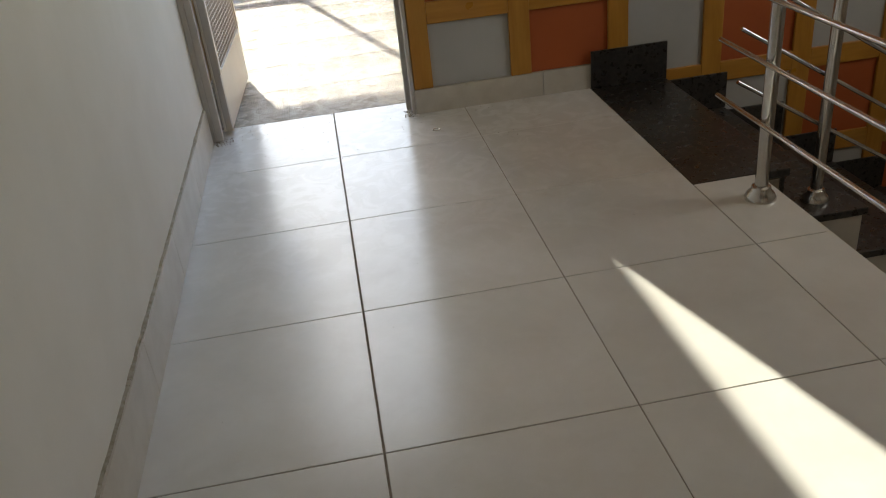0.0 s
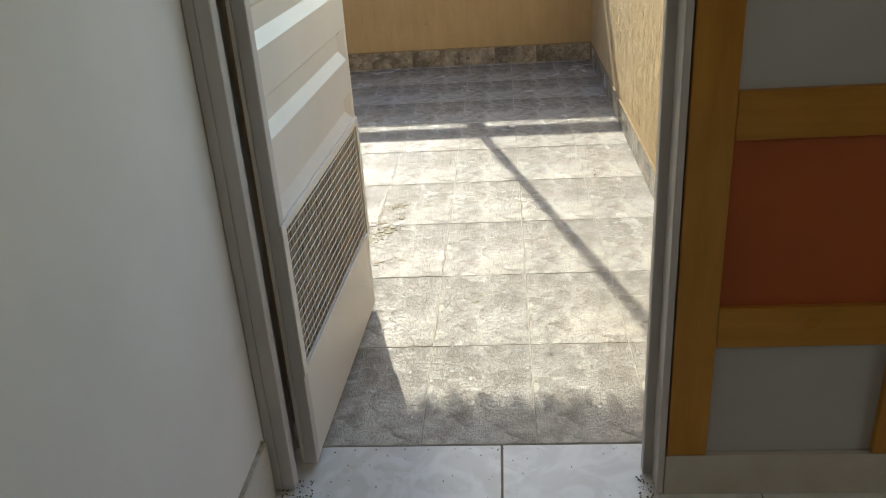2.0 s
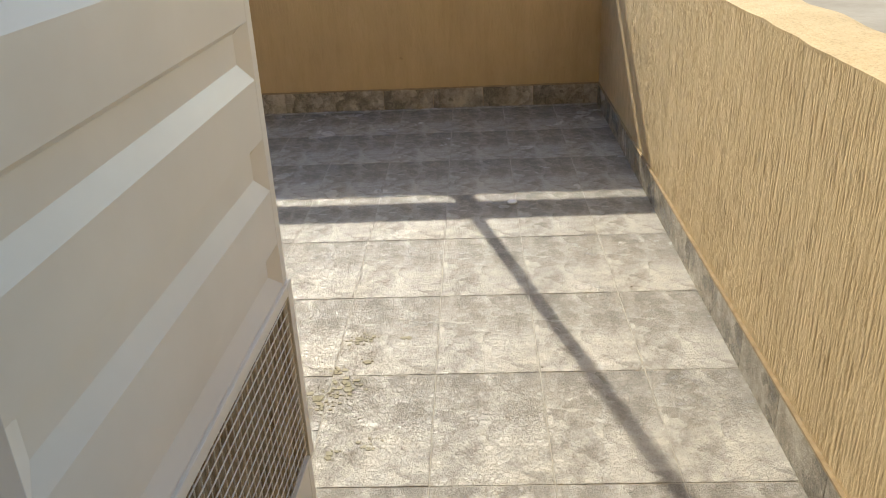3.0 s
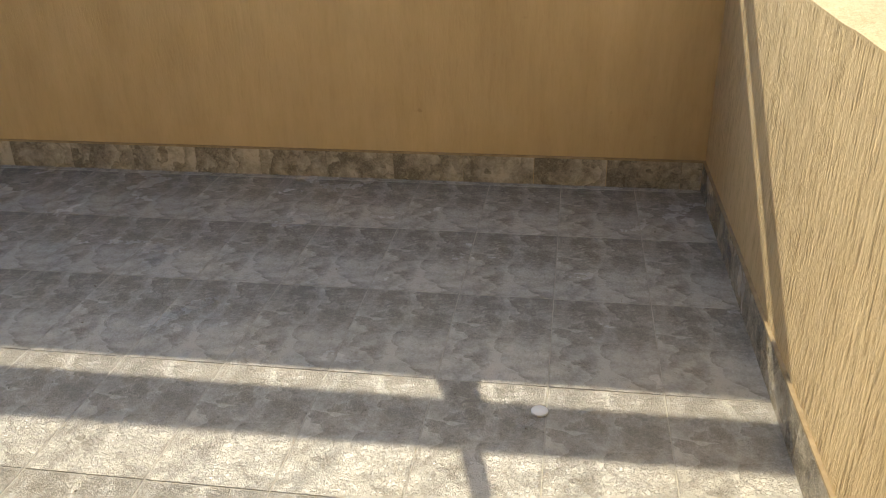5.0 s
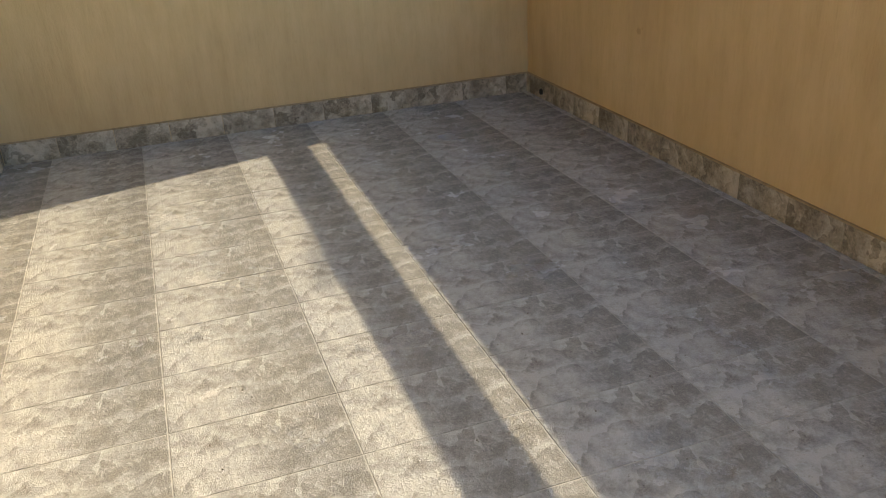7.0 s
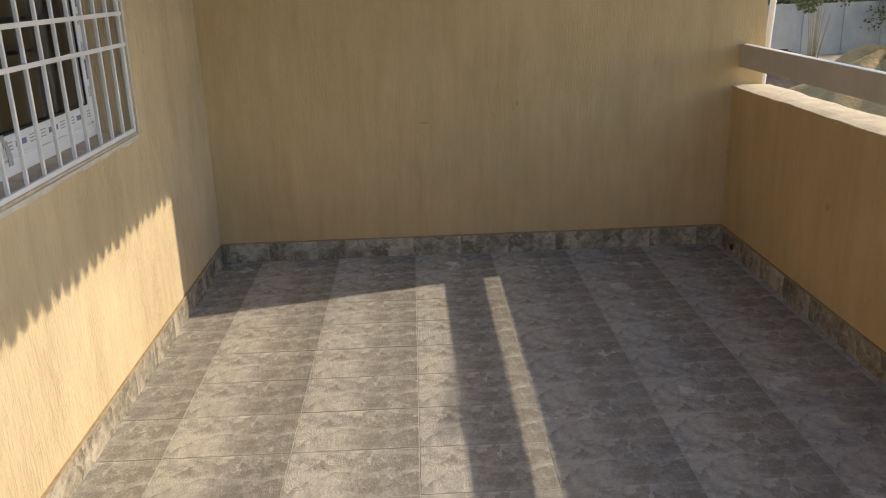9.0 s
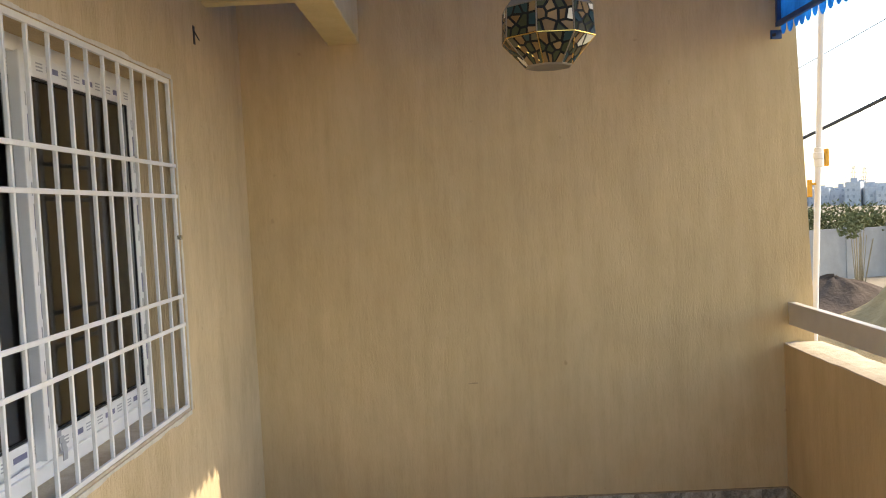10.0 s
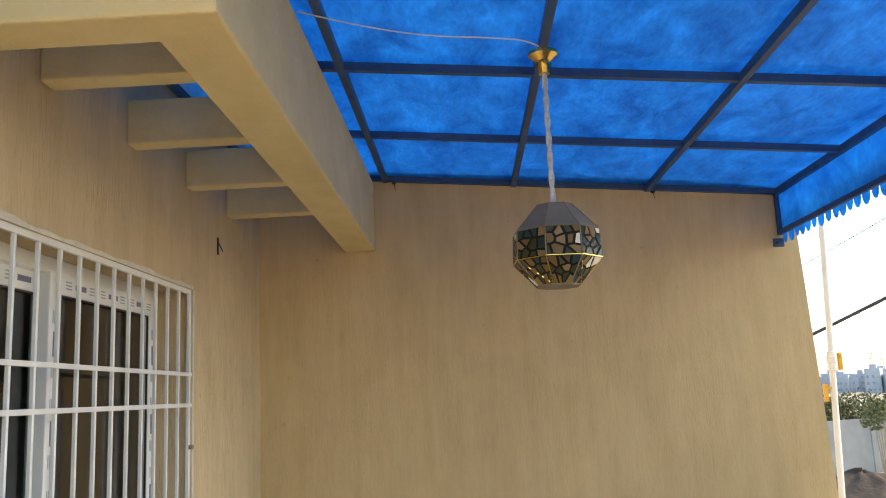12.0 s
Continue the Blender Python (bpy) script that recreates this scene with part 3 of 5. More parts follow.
# ---- door frame, leaf ----
def door_frame():
    f = tagged(new("door_frame"), "grey-cream painted pressed-steel door frame", "door frame", kind="structure")
    part("jamb", boxes((-0.029, -0.006, -0.105, 0.060, 0.004, 2.098), (-0.006, 0.026, -0.105, -0.066, 0.004, 2.098), bevel=0.003), FRAME_PAINT, f)
    part("jamb", boxes((0.868, 0.904, -0.058, -0.030, 0.004, 2.098), (0.889, 0.904, -0.128, -0.058, 0.004, 2.098), bevel=0.003), FRAME_PAINT, f)
    part("head", boxes((0.026, 0.868, -0.105, 0.060, 2.062, 2.098), bevel=0.003), FRAME_PAINT, f)
    for z in (0.28, 1.05, 1.80):
        bm = bmesh.new()
        bm_tube(bm, (0.003, -0.030, z - 0.05), (0.003, -0.030, z + 0.05), 0.008)
        part("hinge", bm, FRAME_PAINT, f, smooth=True)


door_frame()


def door_leaf():
    """Local: x along the leaf from its hinge, y towards the visible face (negative), z up."""
    W, H, T = 0.838, 2.02, 0.040
    d = thing("metal_door", "cream enamelled metal door with pressed bands and a mesh vent, standing open", "door", (0.027, -0.022, 0.018))
    d.rotation_euler = (0, 0, math.atan2(0.82, 0.036))
    part("back_sheet", boxes((0, W, -0.010, 0, 0, H), bevel=0.002), DOOR_PAINT, d)
    part("edge_channel", boxes((0, 0.032, -T, -0.010, 0, H), bevel=0.003), FRAME_PAINT, d, "grey steel edge channel")
    part("edge_channel", boxes((W - 0.03, W, -T + 0.002, -0.010, 0, H), bevel=0.003), DOOR_PAINT, d)
    part("kick_plate", boxes((0.032, W - 0.03, -T + 0.002, -0.010, 0, 0.262), bevel=0.002), DOOR_PAINT, d)
    # pressed bands: pads proud of a recessed sheet, with sloping edges
    part("recessed_sheet", boxes((0.032, W - 0.03, -0.024, -0.010, 0.655, H)), DOOR_PAINT, d)
    bm = bmesh.new()
    f0, f1, u0, u1 = -T + 0.002, -0.024, 0.032, W - 0.030
    def pad(z0, z1, s0, s1):
        a = [(u0, f1, z0), (u1, f1, z0), (u1, f0, z0 + s0), (u0, f0, z0 + s0), (u0, f0, z1 - s1), (u1, f0, z1 - s1), (u1, f1, z1), (u0, f1, z1)]
        v = [bm.verts.new(p) for p in a]
        for q in ((0, 1, 2, 3), (3, 2, 5, 4), (4, 5, 6, 7), (1, 6, 5, 2), (0, 3, 4, 7), (0, 7, 6, 1)):
            bm.faces.new([v[i] for i in q])
    z = 0.728
    while z < 1.9:
        pad(z, z + 0.142, 0.012, 0.032)
        z += 0.190
    pad(z, H, 0.03, 0.0)
    pad(0.655, 0.69, 0.0, 0.03)
    part("pressed_band", bm, DOOR_PAINT, d)
    bm = bmesh.new()
    for z in (0.69, 0.869, 1.06, 1.25, 1.44, 1.63, 1.82):
        # sloping ends of each recess
        for ux, s in ((u1, -1), (u0, 1)):
            v = [bm.verts.new(p) for p in ((ux, f0, z - 0.03), (ux, f0, z + 0.065), (ux + s * 0.035, f1, z + 0.045), (ux + s * 0.035, f1, z - 0.01), (ux, f1, z - 0.03), (ux, f1, z + 0.065))]
            for q in ((0, 1, 2, 3), (0, 3, 4), (1, 5, 2), (2, 5, 4, 3), (0, 4, 5, 1)):
                bm.faces.new([v[i] for i in q])
    part("recess_end", bm, DOOR_PAINT, d)
    # vent
    v0, v1 = 0.262, 0.655
    part("vent_filler", boxes((0.032, W - 0.03, -0.032, -0.010, v0, v1)), VENT_FILL, d, "brown coir pad behind the mesh")
    ft = -T - 0.004
    part("vent_frame", boxes((-0.002, 0.028, ft, -T + 0.001, v0, v1), (W - 0.026, W + 0.002, ft, -T + 0.003, v0, v1), (0.028, W - 0.026, ft, -0.03, v1 - 0.022, v1), (0.028, W - 0.026, ft, -0.03, v0, v0 + 0.012), bevel=0.0015), DOOR_PAINT, d)
    bm = bmesh.new()
    x0, x1, z0, z1 = 0.026, W - 0.024, v0 + 0.010, v1 - 0.020
    z = z0 + 0.006
    while z < z1:
        bm_tube(bm, (x0, -0.0385, z), (x1, -0.0385, z + 0.006), 0.0013, 5, cap=False)
        z += 0.0225
    x = x0 + 0.01
    while x < x1 - 0.03:
        bm_tube(bm, (x, -0.0365, z0), (x + 0.022, -0.0375, z1), 0.0013, 5, cap=False)
        x += 0.0265
    part("wire_mesh", bm, DOOR_PAINT, d, "cream woven-wire mesh")


door_leaf()


# ---- panelled wall ----
def panelled_wall():
    w = tagged(new("wall_panelling"), "wall panelling of varnished wood strips round orange and pale squares", "wall panelling", kind="structure")
    PX, PZ, CX, CZ, S = 0.995, 0.034, 0.458, 0.460, 0.095
    y0, y1, yp = HALL_Y - 0.026, HALL_Y, HALL_Y - 0.010
    left, right, top = 0.908, 4.24, 2.94
    cols = range(0, 8)
    for k in range(-1, 8):
        x0, x1 = max(left, PX + k * CX - S), PX + k * CX
        if k == -1 or x1 > right:
            continue
        zb = 0.114 if x1 < 1.74 else -1.2
        part("upright_strip", boxes((x0, min(x1, right), y0, y1, zb, top), bevel=0.003), WOOD, w)
    for k in cols:
        x0, x1 = PX + k * CX, min(PX + (k + 1) * CX - S, right)
        if x1 - x0 < 0.03:
            continue
        for j in range(-3, 7):
            z0, z1 = PZ + j * CZ, PZ + (j + 1) * CZ - S
            zb = 0.114 if x0 < 1.60 else -1.2
            if min(z1, top) > max(z0, zb) + 0.01:
                colour = ORANGE if (k + j) % 2 else PALE
                part("panel", boxes((x0, x1, yp, y1, max(z0, zb), min(z1, top))), colour, w)
            if zb < z1 < top - 0.02:
                part("level_strip", boxes((x0, x1, y0 + 0.001, y1, max(z1, zb), min(z1 + S, top)), bevel=0.003), WOOD_H, w)


panelled_wall()


# ---- stairs ----
def stairs():
    s = tagged(new("stairs"), "stairs of dark granite treads going down from the hall", "stairs", kind="structure")
    for i in range(7):
        x0, z = STAIR_X + min(i, 1) * GOING + max(i - 1, 0) * 0.305, -i * RISE
        going = 0.305 if i else GOING
        near = STAIR_Y - 0.035 if i else STAIR_Y
        part("tread", boxes((x0 - (0.0 if i == 0 else 0.02), x0 + going + 0.02, near, HALL_Y - 0.002, z - 0.03, z), bevel=0.004), GRANITE, s)
        if z - RISE > LOWER:
            part("riser", boxes((x0 + going - 0.02, x0 + going, STAIR_Y, HALL_Y - 0.002, z - RISE, z - 0.031)), GRANITE, s)
        part("stair_skirting", boxes((x0, x0 + going + 0.02, HALL_Y - 0.040, HALL_Y - 0.027, z + 0.001, z + 0.176), bevel=0.002), GRANITE, s)
        if i:
            part("tread_side", boxes((x0, x0 + going, STAIR_Y - 0.03, STAIR_Y - 0.001, max(LOWER, z - 0.4), z - 0.03)), HALL_SKIRT, s, "cream end face of a step")
    part("landing_edge", boxes((1.955, 1.970, HALL_BACK, STAIR_Y - 0.04, -0.22, -0.001)), HALL_SKIRT, s)


stairs()


def railing():
    r = thing("stair_railing", "polished stainless-steel stair railing with round posts and three level rails", "railing", (1.886, -1.425, 0))
    for y in (0.0, -1.35, -2.7):
        bm = bmesh.new()
        bm_tube(bm, (0, y, 0.03), (0, y, 0.98), 0.0215, 18)
        p = part("post", bm, STEEL, r, smooth=True)
        bm = bmesh.new()
        bm_lathe(bm, [(0.052, 0.0), (0.052, 0.006), (0.044, 0.022), (0.034, 0.032), (0.031, 0.045), (0.024, 0.05)], 20, (0, y, 0))
        part("base_cover", bm, STEEL, p, "domed steel base cover", True)
    for z in (0.27, 0.465, 0.66, 0.855):
        bm = bmesh.new()
        bm_tube(bm, (-0.030, 0.29, z), (-0.030, -3.2, z), 0.0085, 12)
        part("rail", bm, STEEL, r, smooth=True)
    bm = bmesh.new()
    bm_tube(bm, (0, 0.10, 0.99), (0, -3.2, 0.99), 0.025, 16)
    part("handrail", bm, STEEL, r, smooth=True)
    q = thing("descending_railing", "polished stainless-steel railing sloping down beside the stairs", "railing", (2.258, -1.165, -RISE))
    for i in (0, 3):
        x, z = i * 0.305, -i * RISE
        bm = bmesh.new()
        bm_tube(bm, (x, 0, z + 0.03), (x, 0, z + 1.0), 0.0215, 18)
        p = part("post", bm, STEEL, q, smooth=True)
        bm = bmesh.new()
        bm_lathe(bm, [(0.052, 0.0), (0.052, 0.006), (0.044, 0.022), (0.034, 0.032), (0.031, 0.045), (0.024, 0.05)], 20, (x, 0, z))
        part("base_cover", bm, STEEL, p, "domed steel base cover", True)
    for h in (0.29, 0.475, 0.66, 0.85):
        bm = bmesh.new()
        k = -RISE / 0.305
        bm_tube(bm, (-0.33, 0.03, h - 0.33 * k), (1.5, 0.03, h + 1.5 * k), 0.0075, 12)
        part("rail", bm, STEEL, q, smooth=True)


railing()


# ---- window ----
def window():
    w = tagged(new("window_1"), "white sliding window with protective film still on its frame", "window", kind="structure")
    y0, y1 = 1.024, 1.084
    xm = (WX0 + WX1) / 2
    fr = 0.055
    frame_ob = part("window_frame", boxes((WX0, WX0 + fr, y0, y1, WZ0 + 0.012, WZ1), (WX1 - fr, WX1, y0, y1, WZ0 + 0.012, WZ1), (WX0 + fr, WX1 - fr, y0, y1, WZ1 - fr, WZ1), (WX0 + fr, WX1 - fr, y0, y1, WZ0 + 0.012, WZ0 + fr + 0.012), bevel=0.003), UPVC, w)
    part("window_sill", boxes((WX0 + 0.001, WX1 - 0.001, 1.04, Y_FACADE - 0.004, WZ0, WZ0 + 0.011)), COPING, w, "cement window sill")
    part("track", boxes((WX0 + fr, WX1 - fr, y0 + 0.012, y0 + 0.018, WZ0 + fr + 0.012, WZ0 + fr + 0.03), (WX0 + fr, WX1 - fr, y0 + 0.042, y0 + 0.048, WZ0 + fr + 0.012, WZ0 + fr + 0.03)), UPVC, w)
    sash = 0.075
    for (a, b, ya, yb) in ((WX0 + fr - 0.01, xm + 0.05, y0 + 0.030, y1 + 0.012), (xm - 0.05, WX1 - fr + 0.01, y0 - 0.014, y0 + 0.024)):
        za, zb = WZ0 + fr + 0.026, WZ1 - fr + 0.006
        s = part("sash", boxes((a, a + sash, ya, yb, za, zb), (b - sash, b, ya, yb, za, zb), (a + sash, b - sash, ya, yb, za, za + sash), (a + sash, b - sash, ya, yb, zb - sash, zb), bevel=0.004), UPVC, w)
        g = part("pane", boxes((a + sash - 0.004, b - sash + 0.004, (ya + yb) / 2 - 0.003, (ya + yb) / 2 + 0.003, za + sash - 0.004, zb - sash + 0.004)), GLASS, s)
        g.visible_shadow = False
        e = 0.006
        part("gasket", boxes((a + sash, a + sash + e, yb - 0.012, yb - 0.004, za + sash, zb - sash), (b - sash - e, b - sash, yb - 0.012, yb - 0.004, za + sash, zb - sash), (a + sash + e, b - sash - e, yb - 0.012, yb - 0.004, za + sash, za + sash + e), (a + sash + e, b - sash - e, yb - 0.012, yb - 0.004, zb - sash - e, zb - sash)), RUBBER, s)
        # printed film: plain bars in the print's colours
        rnd = random.Random(4)
        bm, bg = bmesh.new(), bmesh.new()
        def stamp(cx, cz, lw, lh, upright):
            hx, hz = (lh / 2, lw / 2) if upright else (lw / 2, lh / 2)
            bm_box(bm, cx - hx, cx + hx, yb, yb + 0.0008, cz - hz, cz + hz, bevel=0.0)
            for k in (-1, 1):
                off = lw / 2 + 0.05
                ox, oz = (0, k * off) if upright else (k * off, 0)
                for r in (-0.012, 0.0, 0.012):
                    rx, rz = (r, 0) if upright else (0, r)
                    ll = 0.045
                    gx, gz = (0.0025, ll / 2) if upright else (ll / 2, 0.0025)
                    bm_box(bg, cx + ox + rx - gx, cx + ox + rx + gx, yb, yb + 0.0008, cz + oz + rz - gz, cz + oz + rz + gz)
        for cx in (a + sash / 2, b - sash / 2):
            z = za + 0.22
            while z < zb - 0.12:
                stamp(cx, z, 0.085, 0.016, True)
                z += 0.30
        for cz in (za + sash / 2, zb - sash / 2):
            x = a + 0.18
            while x < b - 0.12:
                stamp(x, cz, 0.085, 0.02, False)
                x += 0.28
        part("film_print", bm, FILM_BLUE, s, "dark blue print on the film")
        part("film_text", bg, FILM_GREY, s, "small grey print on the film")
    # torn strip of film hanging at the meeting stile
    bm = bmesh.new()
    for i in range(6):
        t = i / 6
        bm_box(bm, xm - 0.02 - 0.05 * t, xm + 0.012 - 0.05 * t, y1 + 0.016 + 0.014 * math.sin(3 * t), y1 + 0.0185 + 0.014 * math.sin(3 * t), WZ0 + 0.19 - 0.022 * (i + 1), WZ0 + 0.19 - 0.022 * i)
    part("loose_film", bm, FILM_GREY, w, "torn end of protective film")


window()


def window_grille():
    g = thing("window_grille", "white painted iron security grille over the window", "window grille", (WX0, 1.236, WZ0))
    W, H = WX1 - WX0, WZ1 - WZ0
    part("outer_frame", boxes((0.0, 0.022, -0.006, 0.008, 0.012, H), (W - 0.022, W, -0.006, 0.008, 0.012, H), (0.022, W - 0.022, -0.006, 0.008, H - 0.022, H), (0.022, W - 0.022, -0.006, 0.008, 0.012, 0.030), bevel=0.002), IRON_WHITE, g)
    n = 14
    for i in range(1, n):
        x = 0.011 + (W - 0.022) * i / n
        bm = bmesh.new()
        bm_box(bm, x - 0.0065, x + 0.0065, -0.0065, 0.0065, 0.03, H - 0.022, bevel=0.002)
        part("upright_bar", bm, IRON_WHITE, g)
    for z in (0.395, 0.525, 0.975, 1.112):
        part("cross_bar", boxes((0.0, W, 0.0068, 0.0145, z - 0.0085, z + 0.0085), bevel=0.002), IRON_WHITE, g)
    part("padlock_eye", boxes((0.016, 0.030, 0.008, 0.03, 0.78, 0.80), bevel=0.003), STEEL, g)


window_grille()
# white mortar smear round the grille
def mortar():
    bm = bmesh.new()
    rnd = random.Random(9)
    def run(a, b, up):
        n = int(abs(b - a) / 0.03)
        for i in range(n):
            t0, t1 = a + (b - a) * i / n, a + (b - a) * (i + 1) / n
            w = 0.016 + 0.014 * noise.noise(Vector((t0 * 7, up[1], 1.7)))
            if up[0] == "z":
                bm_box(bm, t0, t1, Y_FACADE, Y_FACADE + 0.004, up[1] - w * up[2], up[1] + w * (1 - up[2])) if up[2] else bm_box(bm, t0, t1, Y_FACADE, Y_FACADE + 0.004, up[1], up[1] + w)
            else:
                bm_box(bm, up[1] - w, up[1], Y_FACADE, Y_FACADE + 0.004, t0, t1)
    run(WX0, WX1, ("z", WZ1, 0))
    run(WX0, WX1, ("z", WZ0, 1))
    run(WZ0, WZ1, ("x", WX0, 0))
    structure("trim_mortar", bm, surface("mortar", (0.60, 0.55, 0.46), (0.72, 0.68, 0.60), 20, 0.95, 0.5, 0.004, fine=60, spec=0.1), "pale mortar patching round the window opening", "trim")


mortar()
# dim room behind the window; dark wall colour carries part of the dimness
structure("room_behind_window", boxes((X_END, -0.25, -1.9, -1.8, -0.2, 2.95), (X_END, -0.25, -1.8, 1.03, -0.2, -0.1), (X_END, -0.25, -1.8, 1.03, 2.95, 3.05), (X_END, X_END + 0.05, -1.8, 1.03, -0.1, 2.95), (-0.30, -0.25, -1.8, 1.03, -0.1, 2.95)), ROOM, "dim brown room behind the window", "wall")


def curtain(x0, x1, y, material, label):
    bm = bmesh.new()
    n = int((x1 - x0) / 0.012)
    rows = [[bm.verts.new((x0 + (x1 - x0) * i / n, y + 0.03 * math.sin(i * 0.75) + 0.01 * math.sin(i * 0.31), z)) for i in range(n + 1)] for z in (0.2, 2.65)]
    for i in range(n):
        bm.faces.new([rows[0][i], rows[0][i + 1], rows[1][i + 1], rows[1][i]])
    ob = part("curtain", bm, material, smooth=True)
    s = ob.modifiers.new("cloth", "SOLIDIFY")
    s.thickness = 0.004
    return tagged(ob, label, "curtain", group="curtains")


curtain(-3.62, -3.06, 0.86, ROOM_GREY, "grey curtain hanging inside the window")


# ---- pergola ----
pergola = thing("pergola", "cream plastered concrete pergola beams along the house wall", "pergola", (X_END, 1.78, 2.906))
bm = bmesh.new()
ends = ((X_END, 1.785), (-0.965, 1.785), (-0.965, Y_FACADE), (-0.815, Y_FACADE), (-0.815, 1.972), (X_END, 1.972))
foot = bm.faces.new([bm.verts.new((x, y, 2.906)) for x, y in ends])
for v in [g for g in bmesh.ops.extrude_face_region(bm, geom=[foot])["geom"] if isinstance(g, bmesh.types.BMVert)]:
    v.co.z = 3.34
bmesh.ops.bevel(bm, geom=list(bm.edges), offset=0.008, segments=2, affect="EDGES", profile=0.5)
bmesh.ops.translate(bm, vec=(-X_END, -1.78, -2.906), verts=bm.verts)
part("edge_beam", bm, BEAM, pergola)
for x in (-3.41, -2.765, -2.10, -1.45):
    bm = boxes((x - 0.045, x + 0.045, Y_FACADE, 1.784, 3.01, 3.185), bevel=0.006)
    bmesh.ops.translate(bm, vec=(-X_END, -1.78, -2.906), verts=bm.verts)
    part("rafter", bm, BEAM, pergola)


# ---- awning ----
AX0, AX1 = X_END + 0.004, -0.012
def awning_z(y):
    return 3.546 - 0.0864 * y


def awning():
    a = thing("awning", "blue translucent sheet awning on an iron frame with scalloped flap", "awning", (AX0, 4.44, awning_z(4.44)))
    def rel(bm):
        bmesh.ops.translate(bm, vec=(-AX0, -4.44, -awning_z(4.44)), verts=bm.verts)
        return bm
    ys = [1.262, 2.048, 2.845, 3.665, 4.445]
    xs = [AX0 + 0.018, -3.16, -2.255, -1.35, -0.44, AX1 - 0.018]
    # sheets, slightly sagging between the bars
    for k in range(5):
        xa, xb = (xs[k], xs[k + 1]) if 0 < k < 4 else ((AX0, xs[1]) if k == 0 else (xs[4], AX1))
        bm = bmesh.new()
        n, m2 = 8, 26
        g = [[bm.verts.new((xa + (xb - xa) * i / n, 1.262 + 3.2 * j / m2, awning_z(1.262 + 3.2 * j / m2) + 0.012 - 0.006 * math.sin(math.pi * i / n) * abs(math.sin(math.pi * j / 6.5)))) for j in range(m2 + 1)] for i in range(n + 1)]
        for i in range(n):
            for j in range(m2):
                bm.faces.new([g[i][j], g[i + 1][j], g[i + 1][j + 1], g[i][j + 1]])
        sheet_ob = part("sheet", rel(bm), SHEET, a, smooth=True)
        sheet_ob.modifiers.new("thickness", "SOLIDIFY").thickness = 0.002
    for y in ys:
        bm = bmesh.new()
        z = awning_z(y)
        bm_box(bm, AX0, AX1, y - 0.016, y + 0.016, z - 0.036, z + 0.002, bevel=0.003)
        part("long_bar", rel(bm), BLUE_IRON, a)
    for x in xs:
        bm = bmesh.new()
        va = [(x - 0.016, 1.262, awning_z(1.262)), (x + 0.016, 1.262, awning_z(1.262)), (x + 0.016, 4.46, awning_z(4.46)), (x - 0.016, 4.46, awning_z(4.46))]
        t = [bm.verts.new((p[0], p[1], p[2] + 0.004)) for p in va]
        b = [bm.verts.new((p[0], p[1], p[2] - 0.030)) for p in va]
        bm.faces.new(t)
        bm.faces.new(b[::-1])
        for i in range(4):
            bm.faces.new([b[i], b[(i + 1) % 4], t[(i + 1) % 4], t[i]])
        part("cross_bar", rel(bm), BLUE_IRON, a)
    # front flap
    zt, zb, yv = awning_z(4.46) + 0.004, 2.892, 4.462
    bm = bmesh.new()
    n = 60
    for i in range(n):
        xa, xb = AX0 + (AX1 - AX0) * i / n, AX0 + (AX1 - AX0) * (i + 1) / n
        wa, wb = 0.005 * math.sin(i * 0.9), 0.005 * math.sin((i + 1) * 0.9)
        v = [bm.verts.new(p) for p in ((xa, yv + wa, zb), (xb, yv + wb, zb), (xb, yv + wb, zt), (xa, yv + wa, zt))]
        bm.faces.new(v)
    bmesh.ops.remove_doubles(bm, verts=bm.verts, dist=0.0005)
    f = part("flap", rel(bm), SHEET, a, "blue sheet front flap", True)
    for zc in (zb,):
        bm = boxes((AX0, AX1, yv - 0.032, yv - 0.008, zc - 0.014, zc + 0.016), bevel=0.003)
        part("flap_bar", rel(bm), BLUE_IRON, a)
    for x in (xs[0], xs[-1]):
        bm = boxes((x - 0.014, x + 0.014, yv - 0.032, yv - 0.008, zb + 0.016, zt - 0.03), bevel=0.003)
        part("flap_strut", rel(bm), BLUE_IRON, a)
    w = 0.086
    n = int((AX1 - AX0) / w)
    cloth = [f]
    for i in range(n):
        bm = bmesh.new()
        xc = AX0 + (i + 0.5) * (AX1 - AX0) / n
        rr = 0.040 + 0.004 * math.sin(i * 2.3)
        ring = [bm.verts.new((xc + rr * math.cos(math.pi + math.pi * k / 10), yv + 0.004 * math.sin(i), zb - 0.006 + rr * 1.45 * math.sin(math.pi + math.pi * k / 10))) for k in range(11)]
        bm.faces.new(ring)
        cloth.append(part("scallop", rel(bm), SHEET, f))
    for ob in cloth:
        m = ob.modifiers.new("cloth", "SOLIDIFY")
        m.thickness = 0.0015


awning()
post = thing("awning_post", "iron post under the awning's front corner on the parapet", "post", (-0.045, 4.50, 0.995))
bm = bmesh.new()
bm_box(bm, -0.03, 0.014, -0.022, 0.022, 0.0, 2.15, bevel=0.004)
part("shaft", bm, RAIL, post)
bm = bmesh.new()
bm_lathe(bm, [(0.075, 0.0), (0.07, 0.03), (0.05, 0.07), (0.05, 0.14)], 16)
part("collar", bm, RAIL, post)

rail = thing("parapet_rail", "cream painted flat box rail above the parapet", "rail", (X_END, 4.46, 1.112))
bm = bmesh.new()
bm_box(bm, 0.0, X_RIGHT + 0.2 - X_END, 0.0, 0.045, 0.0, 0.136, bevel=0.004)
